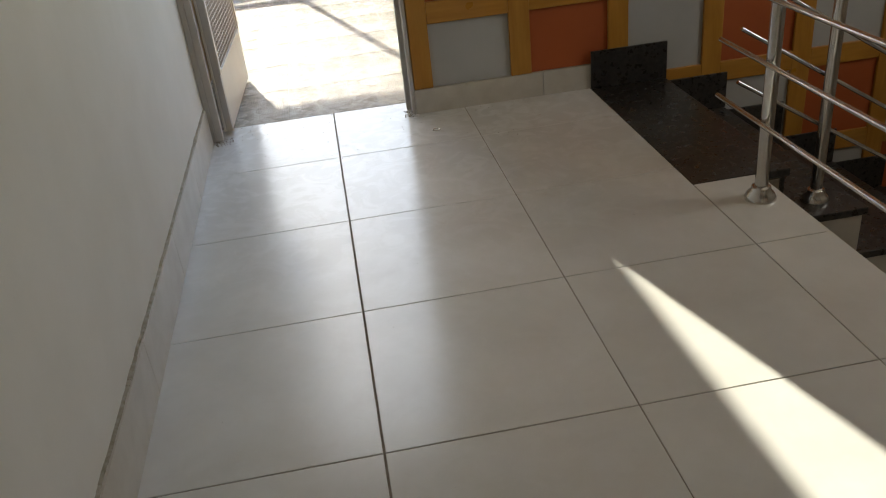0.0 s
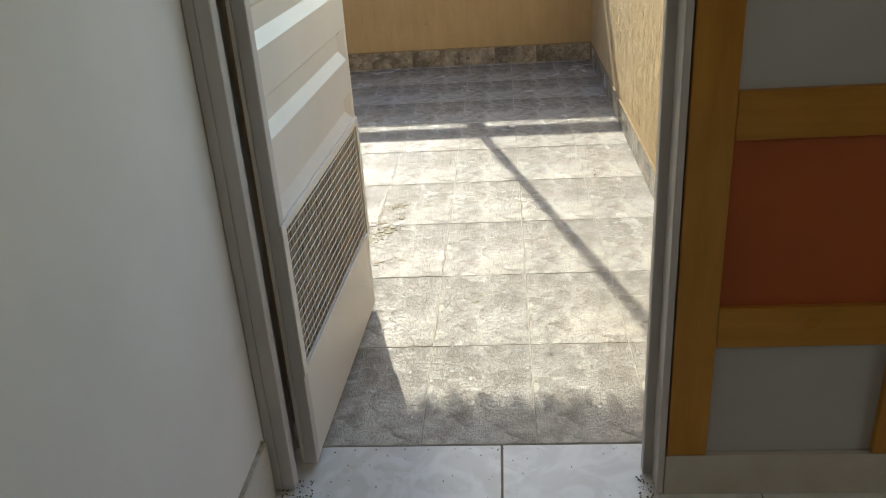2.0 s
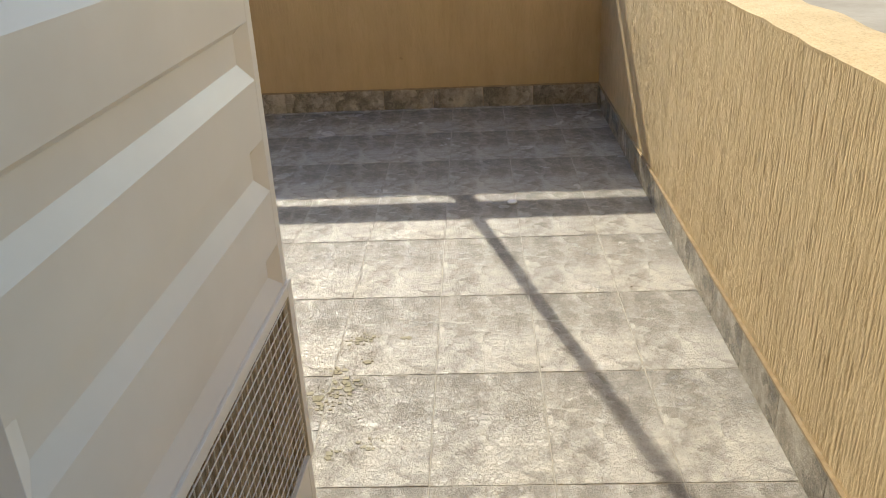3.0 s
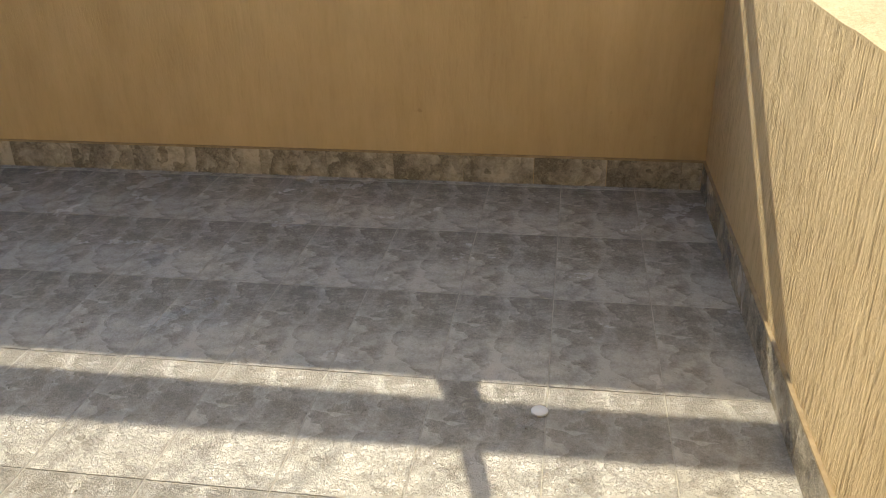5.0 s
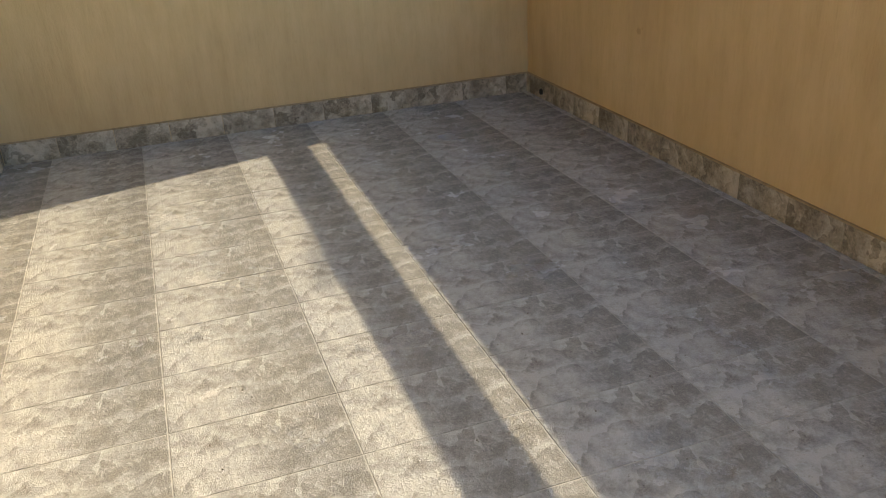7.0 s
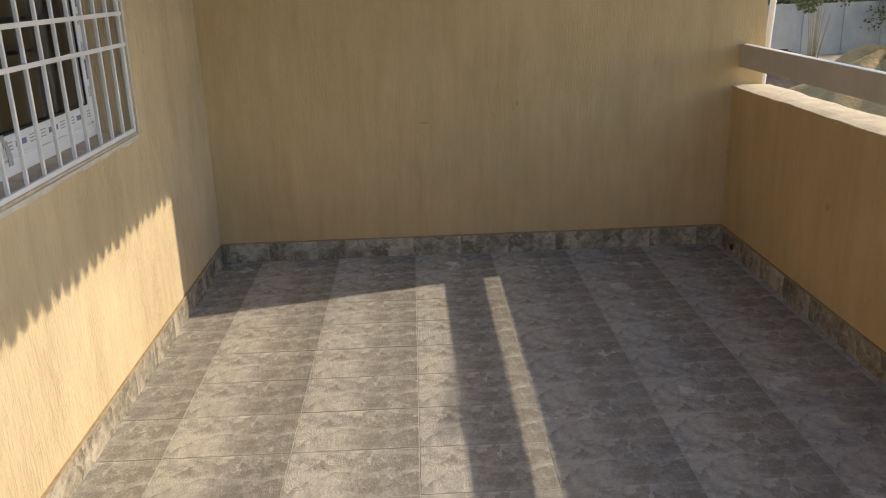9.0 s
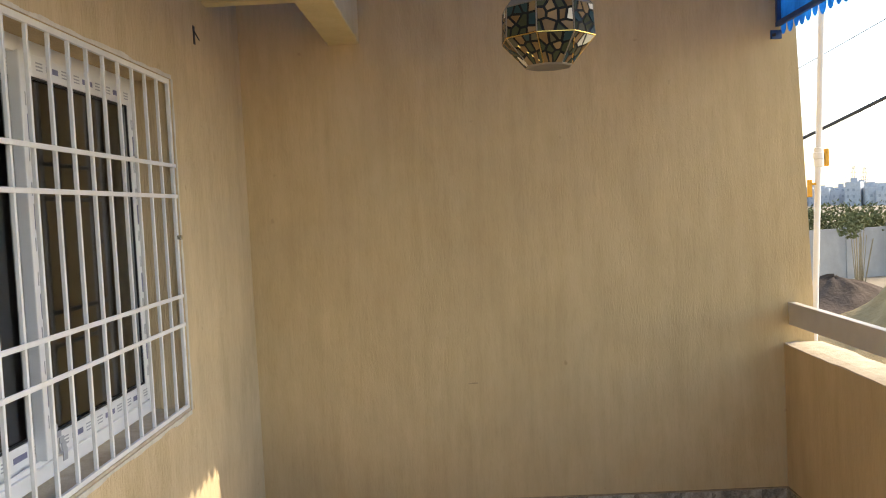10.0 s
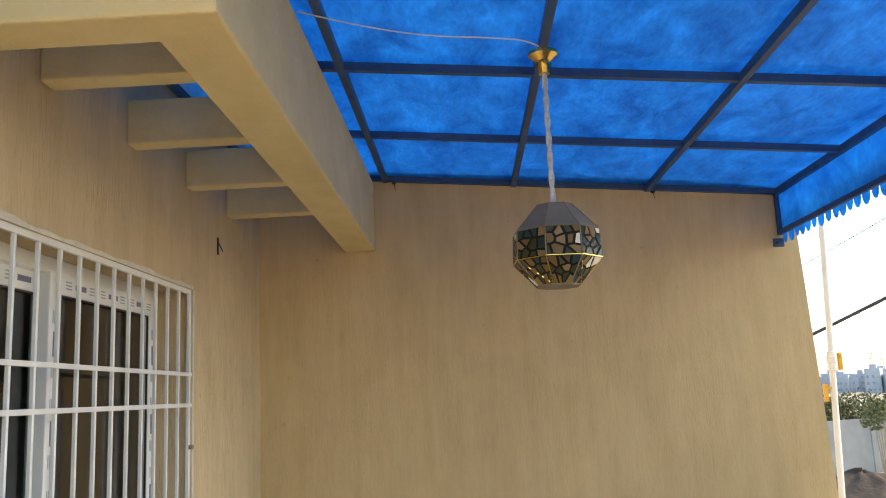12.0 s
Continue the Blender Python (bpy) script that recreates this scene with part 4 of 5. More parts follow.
for v in bm.verts:
    # the bar's upper edge falls along its unseen length, added to narrow its shadow
    if v.co.z > 0.1:
        v.co.z -= 0.034 * min(1.0, max(0.0, (v.co.x - 0.3) / 2.4)) if v.co.x < 3 else 0.034
part("bar", bm, RAIL, rail)



# ---- hanging lamp ----
def shards(seeds, gap=0.04):
    """Broken-glass pieces of a unit square: each seed's nearest region, shrunk by half a joint."""
    out = []
    for i, (px, py) in enumerate(seeds):
        poly = [(0.03, 0.03), (0.97, 0.03), (0.97, 0.97), (0.03, 0.97)]
        for j, (qx, qy) in enumerate(seeds):
            if i == j:
                continue
            dx, dy = qx - px, qy - py
            size = math.hypot(dx, dy)
            limit = ((qx * qx + qy * qy) - (px * px + py * py)) / 2 / size - gap
            cut = []
            for (ax, ay), (bx, by) in zip(poly, poly[1:] + poly[:1]):
                da, db = (ax * dx + ay * dy) / size - limit, (bx * dx + by * dy) / size - limit
                if da <= 0:
                    cut.append((ax, ay))
                if (da < 0) != (db < 0) and abs(da - db) > 1e-9:
                    f = da / (da - db)
                    cut.append((ax + (bx - ax) * f, ay + (by - ay) * f))
            poly = cut
        if len(poly) >= 3:
            out.append(poly)
    return out


def lamp():
    lx, ly = -2.005, 2.847
    top = awning_z(ly) - 0.036
    p = thing("pendant_lamp", "faceted pendant lamp of leaded stone-coloured glass in brass edging", "lamp", (lx, ly, 2.380))
    h = 0.283
    # octagon rings: bottom, lower rim, upper rim, top
    rings = [(0.080, 0.0), (0.163, 0.090), (0.158, 0.194), (0.068, 0.292)]
    def ring(r, z, k):
        a = math.pi / 8 + k * math.pi / 4 + 0.06
        return Vector((r * math.cos(a), r * math.sin(a), z))
    def facet(i, k, inset, out):
        r0, z0 = rings[i]
        r1, z1 = rings[i + 1]
        q = [ring(r0, z0, k), ring(r0, z0, k + 1), ring(r1, z1, k + 1), ring(r1, z1, k)]
        return q
    bm = bmesh.new()
    for k in range(8):
        bm.faces.new([bm.verts.new(v) for v in facet(2, k, 0, 0)])
    bm.faces.new([bm.verts.new(ring(0.068, 0.292, k)) for k in range(8)])
    bmesh.ops.remove_doubles(bm, verts=bm.verts, dist=0.0005)
    part("cap", bm, PEWTER, p, "dull grey metal cap")
    bm = bmesh.new()
    bm.faces.new([bm.verts.new(ring(0.080, -0.004, k)) for k in range(8)])
    bm.faces.new([bm.verts.new(ring(0.080, 0.010, k)) for k in range(8)])
    for k in range(8):
        bm.faces.new([bm.verts.new(v) for v in (ring(0.080, -0.004, k), ring(0.080, -0.004, k + 1), ring(0.080, 0.010, k + 1), ring(0.080, 0.010, k))])
    bmesh.ops.remove_doubles(bm, verts=bm.verts, dist=0.0005)
    part("base_plate", bm, PEWTER, p)
    bm = bmesh.new()
    for i in (0, 1):
        for k in range(8):
            bm.faces.new([bm.verts.new(v) for v in facet(i, k, 0, 0)])
    bmesh.ops.remove_doubles(bm, verts=bm.verts, dist=0.0005)
    leads = part("lead_lattice", bm, CAME, p, "dark leading between the glass pieces")
    # pieces of glass: cells of a jittered grid on each facet
    rnd = random.Random(21)
    for i in (0, 1):
        for k in range(8):
            q = facet(i, k, 0, 0)
            nrm = (q[1] - q[0]).cross(q[3] - q[0]).normalized()
            if nrm.dot((q[0] + q[2]) / 2 - Vector((0, 0, 0.15))) < 0:
                nrm = -nrm
            def at(u, v):
                return q[0].lerp(q[1], u).lerp(q[3].lerp(q[2], u), v)
            seeds = [((a + 0.5 + rnd.uniform(-0.42, 0.42)) / 4, (b + 0.5 + rnd.uniform(-0.42, 0.42)) / 3) for a in range(4) for b in range(3)]
            for cell in shards(seeds):
                pts = [at(u, v) + nrm * 0.0016 for u, v in cell]
                sides = len(pts)
                w = bmesh.new()
                lo, hi = [w.verts.new(v - nrm * 0.0012) for v in pts], [w.verts.new(v + nrm * 0.0008) for v in pts]
                w.faces.new(hi)
                for s in range(sides):
                    w.faces.new([lo[s], lo[(s + 1) % sides], hi[(s + 1) % sides], hi[s]])
                part("glass_piece", w, STONES[rnd.choices(range(6), (4, 3, 1.5, 3, 3, 3))[0]], p)
    bm, bg = bmesh.new(), bmesh.new()
    for i, (r, z) in enumerate(rings):
        for k in range(8):
            bm_tube(bm if i == 1 else bg, ring(r, z, k), ring(r, z, k + 1), 0.0026, 6)
            if i < 3:
                bm_tube(bm if i == 0 and k % 2 else bg, ring(r, z, k), ring(*rings[i + 1], k), 0.0026, 6)
    for k in (0, 2, 4, 6):
        bm_tube(bm, ring(*rings[0], k + 1), ring(*rings[1], k), 0.0026, 6)
    part("edging", bm, BRASS, p, "brass edging")
    part("solder_line", bg, PEWTER, p, "grey metal edging")
    bm = bmesh.new()
    bm_lathe(bm, [(0.02, -0.085), (0.028, -0.06), (0.03, -0.045), (0.022, -0.04), (0.045, -0.02), (0.055, -0.012), (0.056, 0.0)], 24)
    bmesh.ops.translate(bm, vec=(0, 0, top - 2.380), verts=bm.verts)
    part("ceiling_cup", bm, BRASS, p, "brass ceiling cup", True)
    bm = bmesh.new()
    z0, z1 = 0.292, top - 2.380 - 0.08
    prev = None
    for s in (0, 1):
        last = None
        for i in range(31):
            t = i / 30
            c = Vector((0.0045 * math.cos(t * 22 + s * math.pi), 0.0045 * math.sin(t * 22 + s * math.pi), z0 + (z1 - z0) * t))
            if last is not None:
                bm_tube(bm, last, c, 0.0075, 8)
            last = c
    part("flex", bm, FLEX, p, "clear-sleeved twisted flex", True)


lamp()


def hose(name, pts, r, material, label, category, sides=8, sub=12):
    cu = bpy.data.curves.new(name, "CURVE")
    cu.dimensions, cu.bevel_depth, cu.bevel_resolution, cu.resolution_u, cu.use_fill_caps = "3D", r, 2, sub, True
    sp = cu.splines.new("NURBS")
    sp.points.add(len(pts) - 1)
    for p, c in zip(sp.points, pts):
        p.co = (*c, 1)
    sp.use_endpoint_u, sp.order_u = True, 3
    cu.materials.append(material)
    return tagged(new(name, cu), label, category)


zc = awning_z(2.845) - 0.042
hose("lamp_wire", [(-1.72, 1.98, 3.345), (-1.76, 2.12, 3.315), (-1.82, 2.4, 3.275), (-1.86, 2.65, 3.272), (-1.93, 2.80, 3.283), (-1.985, 2.85, 3.268)], 0.003, WIRE_WHITE, "thin white wire slung under the awning to the lamp", "wire")


# ---- skirting tiles of the terrace ----
def skirting():
    base = tagged(new("baseboard_terrace"), "slate-look tile skirting round the terrace", "baseboard", kind="structure")
    cache = {}
    def piece(x, y, length, along_x, flip):
        key = (round(length, 3), along_x)
        if key not in cache:
            bm = bmesh.new()
            h = length / 2 - 0.0012
            if along_x:
                bm_box(bm, -h, h, -0.006, 0.006, 0.0, 0.118)
            else:
                bm_box(bm, -0.006, 0.006, -h, h, 0.0, 0.118)
            cache[key] = mesh_of("skirting_tile", bm, SLATE_SKIRT)
        ob = new("skirting_tile", cache[key])
        ob.location, ob.parent = (x, y, 0.001), base
    def run(a, b, fixed, along_x, start):
        edges = [a] + [e for e in (start + 0.302 * k for k in range(-40, 40)) if a + 0.02 < e < b - 0.02] + [b]
        for e0, e1 in zip(edges, edges[1:]):
            c = (e0 + e1) / 2
            piece(c if along_x else fixed, fixed if along_x else c, e1 - e0, along_x, 0)
    run(X_END + 0.012, X_RIGHT - 0.012, Y_PARAPET - 0.006, True, 0.2)
    run(X_END + 0.012, -0.05, Y_FACADE + 0.006, True, 0.1)
    run(Y_FACADE + 0.013, Y_PARAPET - 0.013, X_END + 0.006, False, 1.55)
    run(0.08, Y_PARAPET - 0.013, X_RIGHT - 0.006, False, 0.3)
    run(0.08, Y_FACADE, -0.044, False, 0.3)


skirting()
structure("trim_skirting_mortar", boxes((X_END, X_RIGHT, Y_PARAPET - 0.012, Y_PARAPET, 0.1192, 0.126), (X_END, -0.05, Y_FACADE, Y_FACADE + 0.012, 0.1192, 0.126), (X_END, X_END + 0.012, Y_FACADE + 0.012, Y_PARAPET - 0.012, 0.1192, 0.126), (X_RIGHT - 0.012, X_RIGHT, 0.08, Y_PARAPET - 0.012, 0.1192, 0.126)), BEAD, "cement bead along the skirting", "trim")


# ---- far view ----
def ground():
    """Open ground: level round the house, falling away towards the town."""
    bm = bmesh.new()
    n = 72
    rows = []
    for r, z in ((0.0, 0), (20, 0), (40, 0), (60, -0.2), (120, -1.4), (250, -3.2), (420, -4.3), (1000, -4.5), (3000, -4.5)):
        if r == 0.0:
            rows.append([bm.verts.new((0, 0, GROUND))] * n)
        else:
            rows.append([bm.verts.new((r * math.cos(2 * math.pi * i / n), r * math.sin(2 * math.pi * i / n), GROUND + z)) for i in range(n)])
    for lo, hi in zip(rows, rows[1:]):
        for i in range(n):
            k = (i + 1) % n
            bm.faces.new([lo[i], hi[i], hi[k]] if lo[i] is lo[k] else [lo[i], hi[i], hi[k], lo[k]])
    structure("ground", bm, SAND, "dry sandy open ground", "ground")


ground()


def outline_dir(deg):
    """Unit way from the terrace, by the angle from the house's long side."""
    a = radians(180 - deg)
    return Vector((math.cos(a), math.sin(a), 0))


EYE = Vector((0.93, 2.6, 0))


def boundary_wall():
    w = thing("boundary_wall", "grey cement boundary wall with piers", "boundary wall", (-34, 16, GROUND))
    d = Vector((-0.35, 1.0, 0)).normalized()
    rot = math.atan2(d.y, d.x)
    for i in range(-8, 14):
        m = Matrix.Translation(d * (i * 2.25)) @ Matrix.Rotation(rot, 4, "Z")
        bm = bmesh.new()
        bm_box(bm, -1.08, 1.08, -0.08, 0.08, 0, 2.18 + 0.03 * math.sin(i * 1.7), m=m)
        part("bay", bm, BLOCKWALL, w)
        bm = bmesh.new()
        bm_box(bm, 1.08, 1.17, -0.11, 0.11, 0, 2.24, m=m)
        part("pier", bm, BLOCKWALL, w)


boundary_wall()


def mound(name, at, rx, ry, h, material, label, category, seed, lump=0.25):
    bm = bmesh.new()
    n, rings = 48, 14
    rows = []
    for j in range(rings + 1):
        t = j / rings
        row = []
        for i in range(n):
            a = 2 * math.pi * i / n
            w = noise.noise(Vector((math.cos(a) * 2.2, math.sin(a) * 2.2, seed + t * 3)))
            f = noise.noise(Vector((math.cos(a) * 9 * t, math.sin(a) * 9 * t, seed + 7)))
            r = t * (1 + 0.22 * w)
            z = h * (math.cos(math.pi * min(t, 1)) * 0.5 + 0.5) * (1 + lump * w) + 0.05 * h * f * (1 - t)
            row.append(bm.verts.new((rx * r * math.cos(a), ry * r * math.sin(a), max(z, 0) - 0.02)))
        rows.append(row)
    for lo, hi in zip(rows, rows[1:]):
        for i in range(n):
            bm.faces.new([lo[i], lo[(i + 1) % n], hi[(i + 1) % n], hi[i]])
    bmesh.ops.remove_doubles(bm, verts=bm.verts, dist=0.001)
    ob = part(name, bm, material, smooth=True)
    ob.location = at
    return tagged(ob, label, category)


mound("earth_mound", EYE + outline_dir(29.6) * 23.5 + Vector((0, 0, GROUND)), 3.6, 3.9, 1.55, EARTH, "heap of sandy dug earth on the open ground", "earth heap", 2.0)
mound("brown_heap", EYE + outline_dir(24.0) * 30.5 + Vector((0, 0, GROUND)), 2.3, 3.0, 1.0, RUST, "heap of dark brown spoil before the wall", "heap", 5.0, 0.15)


def leafy(bm, rnd, centre, rx, rz, count, size):
    for _ in range(count):
        while True:
            p = Vector((rnd.uniform(-1, 1), rnd.uniform(-1, 1), rnd.uniform(-1, 1)))
            if p.length < 1:
                break
        c = Vector(centre) + Vector((p.x * rx, p.y * rx, p.z * rz)) * (1 + 0.3 * noise.noise(p * 2 + Vector(centre)))
        u = Vector((rnd.uniform(-1, 1), rnd.uniform(-1, 1), rnd.uniform(-1, 1))).normalized()
        v = u.cross(Vector((rnd.uniform(-1, 1), rnd.uniform(-1, 1), rnd.uniform(-1, 1)))).normalized()
        s = size * rnd.uniform(0.6, 1.4)
        bm.faces.new([bm.verts.new(c + u * s), bm.verts.new(c + v * s * 0.45), bm.verts.new(c - u * s), bm.verts.new(c - v * s * 0.45)])


def bush(at, height, width, seed, material, count=900):
    rnd = random.Random(seed)
    b = thing("bush", "grey-green scrub bush beyond the boundary wall", "bush", at, group="scrub beyond the wall")
    bm = bmesh.new()
    for i in range(6):
        a = rnd.uniform(0, 6.28)
        bm_tube(bm, (0, 0, 0), (math.cos(a) * width * 0.3, math.sin(a) * width * 0.3, height * 0.6), 0.05, 6, 0.015)
    part("stem", bm, STALK, b)
    bm = bmesh.new()
    for i in range(7):
        leafy(bm, rnd, (rnd.uniform(-0.5, 0.5) * width, rnd.uniform(-0.5, 0.5) * width, height * rnd.uniform(0.45, 0.85)), width * 0.32, height * 0.22, count // 7, 0.09)
    part("crown", bm, material, b)


rb = random.Random(3)
for i in range(17):
    deg = 20.5 + i * 0.75
    bush(EYE + outline_dir(deg) * (43 + rb.uniform(-2, 5)) + Vector((0, 0, GROUND)), rb.uniform(2.9, 3.4), rb.uniform(1.6, 2.6), i, LEAF if i % 3 else LEAF_PALE)


def dry_shrub():
    s = thing("dry_shrub", "slender shrub of bare stalks with a pale leafy top", "shrub", EYE + outline_dir(25.4) * 31.5 + Vector((0, 0, GROUND)))
    rnd = random.Random(8)
    for i in range(16):
        a, o = rnd.uniform(0, 6.28), rnd.uniform(0.10, 0.5)
        bm = bmesh.new()
        bm_tube(bm, (0.06 * math.cos(a), 0.06 * math.sin(a), 0), (o * math.cos(a), o * math.sin(a), rnd.uniform(2.1, 2.7)), 0.022, 5, 0.008)
        part("stalk", bm, STALK, s)
    bm = bmesh.new()
    for i in range(6):
        leafy(bm, rnd, (rnd.uniform(-0.5, 0.5), rnd.uniform(-0.5, 0.5), rnd.uniform(2.3, 2.95)), 0.36, 0.3, 130, 0.07)
    part("crown", bm, LEAF_PALE, s)


dry_shrub()


def town():
    rnd = random.Random(12)
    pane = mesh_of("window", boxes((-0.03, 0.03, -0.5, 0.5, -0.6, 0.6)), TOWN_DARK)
    for i in range(34):
        deg = 20 + i * 0.36 + rnd.uniform(-0.1, 0.1)
        far = rnd.uniform(420, 560)
        hgt, wid = rnd.uniform(5, 10.5) * (1.5 if i in (15, 16, 26) else 1), rnd.uniform(5, 12)
        b = thing("town_building", "flat-roofed building of the distant town, haze put into its grey colour", "building", EYE + outline_dir(deg) * far + Vector((0, 0, GROUND - 4.4)), group="distant town")
        b.rotation_euler = (0, 0, rnd.uniform(-0.4, 0.4) - radians(deg))
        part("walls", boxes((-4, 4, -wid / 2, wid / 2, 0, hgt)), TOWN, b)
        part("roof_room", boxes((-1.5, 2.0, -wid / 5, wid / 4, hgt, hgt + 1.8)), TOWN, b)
        for fl in range(int(hgt / 3)):
            for c in range(int(wid / 2.4)):
                o = new("window", pane)
                o.location, o.parent = (4.03, -wid / 2 + 1.2 + c * 2.4, fl * 3 + 1.6), b



town()


def pylon(deg, far, h):
    p = thing("pylon", "distant lattice power pylon", "pylon", EYE + outline_dir(deg) * far + Vector((0, 0, GROUND - 4.4)), group="pylons")
    bm = bmesh.new()
    for sx, sy in ((1, 1), (1, -1), (-1, 1), (-1, -1)):
        bm_tube(bm, (2 * sx, 2 * sy, 0), (0.3 * sx, 0.5 * sy, h), 0.12, 5)
    for k in range(7):
        z0, z1 = h * k / 7, h * (k + 1) / 7
        r0, r1 = 2 - 1.7 * k / 7, 2 - 1.7 * (k + 1) / 7
        bm_tube(bm, (r0, -r0, z0), (-r1, r1, z1), 0.07, 5)
        bm_tube(bm, (-r0, r0, z0), (r1, -r1, z1), 0.07, 5)
    part("tower", bm, TOWN_DARK, p)
    for z, w in ((h * 0.72, 4), (h * 0.84, 3.4), (h * 0.95, 2.8)):
        bm = bmesh.new()
        bm_tube(bm, (-w * 0.4, -w, z), (w * 0.4, w, z), 0.1, 5)
        part("arm", bm, TOWN_DARK, p)


pylon(25.4, 470, 19.5)
pylon(26.0, 480, 19)


# ---- pipe with valves, cables ----
def pipe():
    p = thing("standpipe", "leaning white plastic pipe with yellow-handled valves", "pipe", (-4.36, 4.74, GROUND))
    bm = bmesh.new()
    bm_tube(bm, (0, -0.150, 0), (0.0, 0.170, 6.75), 0.019, 14)
    part("tube", bm, PVC, p, smooth=True)
    bm = bmesh.new()
    bm_lathe(bm, [(0.02, -0.06), (0.027, -0.055), (0.027, -0.01), (0.033, -0.005), (0.033, 0.03), (0.027, 0.035), (0.027, 0.06), (0.02, 0.065)], 14, (0, 0.045, 4.11))
    part("coupling", bm, PVC, p, smooth=True)
    for y, z in ((0.095, 4.11), (-0.015, 3.92)):
        bm = bmesh.new()
        bm_box(bm, -0.012, 0.012, y - 0.014, y + 0.014, z - 0.055, z + 0.055, bevel=0.005)
        bm_box(bm, -0.012, 0.012, min(y, 0.03), max(y, 0.03), z + 0.02, z + 0.034, bevel=0.002)
        part("valve_handle", bm, VALVE, p, "yellow valve handle")


pipe()
hose("overhead_cable", [(-12.0, 5.0, 1.5), (-9.0, 7.2, 2.75), (-7.0, 8.4, 3.6), (-4.0, 10.4, 5.3)], 0.022, CABLE, "thick dark overhead cable", "cable")
hose("overhead_wire", [(-12.0, 6.0, 2.9), (-8.0, 8.4, 4.2), (-4.0, 11.0, 6.2)], 0.006, CABLE, "thin dark overhead wire", "wire")

# ---- small things ----
hookb = thing("wall_hook_hole", "chipped hole with a wire end in the plaster", "wall hole", (-3.215, Y_FACADE, 2.82))
bm = bmesh.new()
bm_box(bm, -0.012, 0.012, -0.002, 0.004, -0.045, 0.045, bevel=0.0015)
part("chipped_patch", bm, RUBBER, hookb)
bm = bmesh.new()
bm_tube(bm, (0, 0.003, 0.02), (0.012, 0.03, -0.03), 0.003, 6)
part("wire_end", bm, CABLE, hookb)


hole = thing("drain_spout", "short dark drain pipe mouth in the skirting", "drain", (-3.85, Y_PARAPET - 0.014, 0.045))
bm = bmesh.new()
bm_tube(bm, (0, -0.006, 0), (0, 0.012, 0), 0.020, 16, cap=False)
part("mouth", bm, RUBBER, hole)
# near-black disc closes the mouth, standing for the shade inside the pipe
bm = bmesh.new()
bm_tube(bm, (0, 0.0015, 0), (0, 0.003, 0), 0.019, 16)
part("bore_shade", bm, CAME, hole)

bracket = thing("awning_bracket", "dark bolted bracket holding the awning to the end wall", "bracket", (X_END, 4.435, 2.83))
part("plate", boxes((0.0, 0.012, -0.035, 0.03, -0.022, 0.03), bevel=0.003), BLUE_IRON, bracket)
bm = bmesh.new()
bm_tube(bm, (0.0, -0.02, 0.0), (0.03, -0.02, 0.0), 0.010, 8)
part("bolt", bm, RUBBER, bracket)
for y in (2.10, 3.70):
    tie = thing("tie_wire", "twisted black wire end fixing the awning bar to the wall", "wire", (X_END, y, awning_z(y) - 0.05), group="awning fixings")
    bm = bmesh.new()
    bm_tube(bm, (0.002, 0, 0.014), (0.016, 0.010, -0.032), 0.003, 6, 0.0015)
    bm_tube(bm, (0.0, -0.010, 0.016), (0.014, 0.010, 0.010), 0.006, 6)
    part("twist", bm, RUBBER, tie)

for y, z, w, h in ((2.555, 0.842, 0.03, 0.004),):
    scuff = part("wall_scuff", boxes((X_END - 0.001, X_END + 0.0015, y - w, y + w, z - h, z + h), bevel=0.001), surface("scuffed_plaster", (0.36, 0.26, 0.14), (0.50, 0.37, 0.2), 60, 0.95, 0.6, 0.003, spec=0.1))
    tagged(scuff, "small scuffed dent in the end wall's plaster", "scuff", group="wall scuffs")


washer = part("washer", bmesh.new(), STEEL)
bm = bmesh.new()
ringn = 20
for i in range(ringn):
    a0, a1 = 2 * math.pi * i / ringn, 2 * math.pi * (i + 1) / ringn
    bm_tube(bm, (0.016 * math.cos(a0), 0.013 * math.sin(a0), 0.002), (0.016 * math.cos(a1), 0.013 * math.sin(a1), 0.002), 0.0022, 6, cap=False)
bm.to_mesh(washer.data)
bm.free()
washer.location = (0.96, -0.357, 0.0005)
tagged(washer, "small dull metal ring lying on the hall tiles", "ring")


def grit(name, count, area, sizes, seed, label, material):
    """Loose crumbs swept towards one side of an area."""
    rnd = random.Random(seed)
    bm = bmesh.new()
    x0, x1, y0, y1, lean = area
    for _ in range(count):
        x, y = rnd.uniform(x0, x1), y1 - (y1 - y0) * rnd.random() ** lean
        r = rnd.uniform(*sizes)
        m = Matrix.Translation((x, y, r * 0.4)) @ Euler((rnd.uniform(0, 3), rnd.uniform(0, 3), rnd.uniform(0, 3))).to_matrix().to_4x4() @ Matrix.Diagonal((1, rnd.uniform(0.5, 1), rnd.uniform(0.4, 0.8), 1))
        bmesh.ops.create_icosphere(bm, subdivisions=1, radius=r, matrix=m)
    return tagged(part(name, bm, material), label, "grit", kind="stuff")


CRUMB = surface("dry_crumbs", (0.16, 0.125, 0.085), (0.30, 0.25, 0.18), 40, 0.95, 0.3, 0.002, spec=0.1)
grit("doorway_grit", 130, (0.03, 1.3, -0.55, 0.05, 2.2), (0.0008, 0.0026), 5, "dry crumbs of earth scattered inside the doorway", CRUMB)
grit("jamb_dirt", 90, (-0.01, 0.07, -0.16, -0.06, 1.0), (0.001, 0.0035), 6, "dark dirt caught at the foot of the door frame", CRUMB)
grit("jamb_dirt", 60, (0.85, 0.905, -0.15, -0.06, 1.0), (0.001, 0.0035), 7, "dark dirt caught at the foot of the door frame", CRUMB)
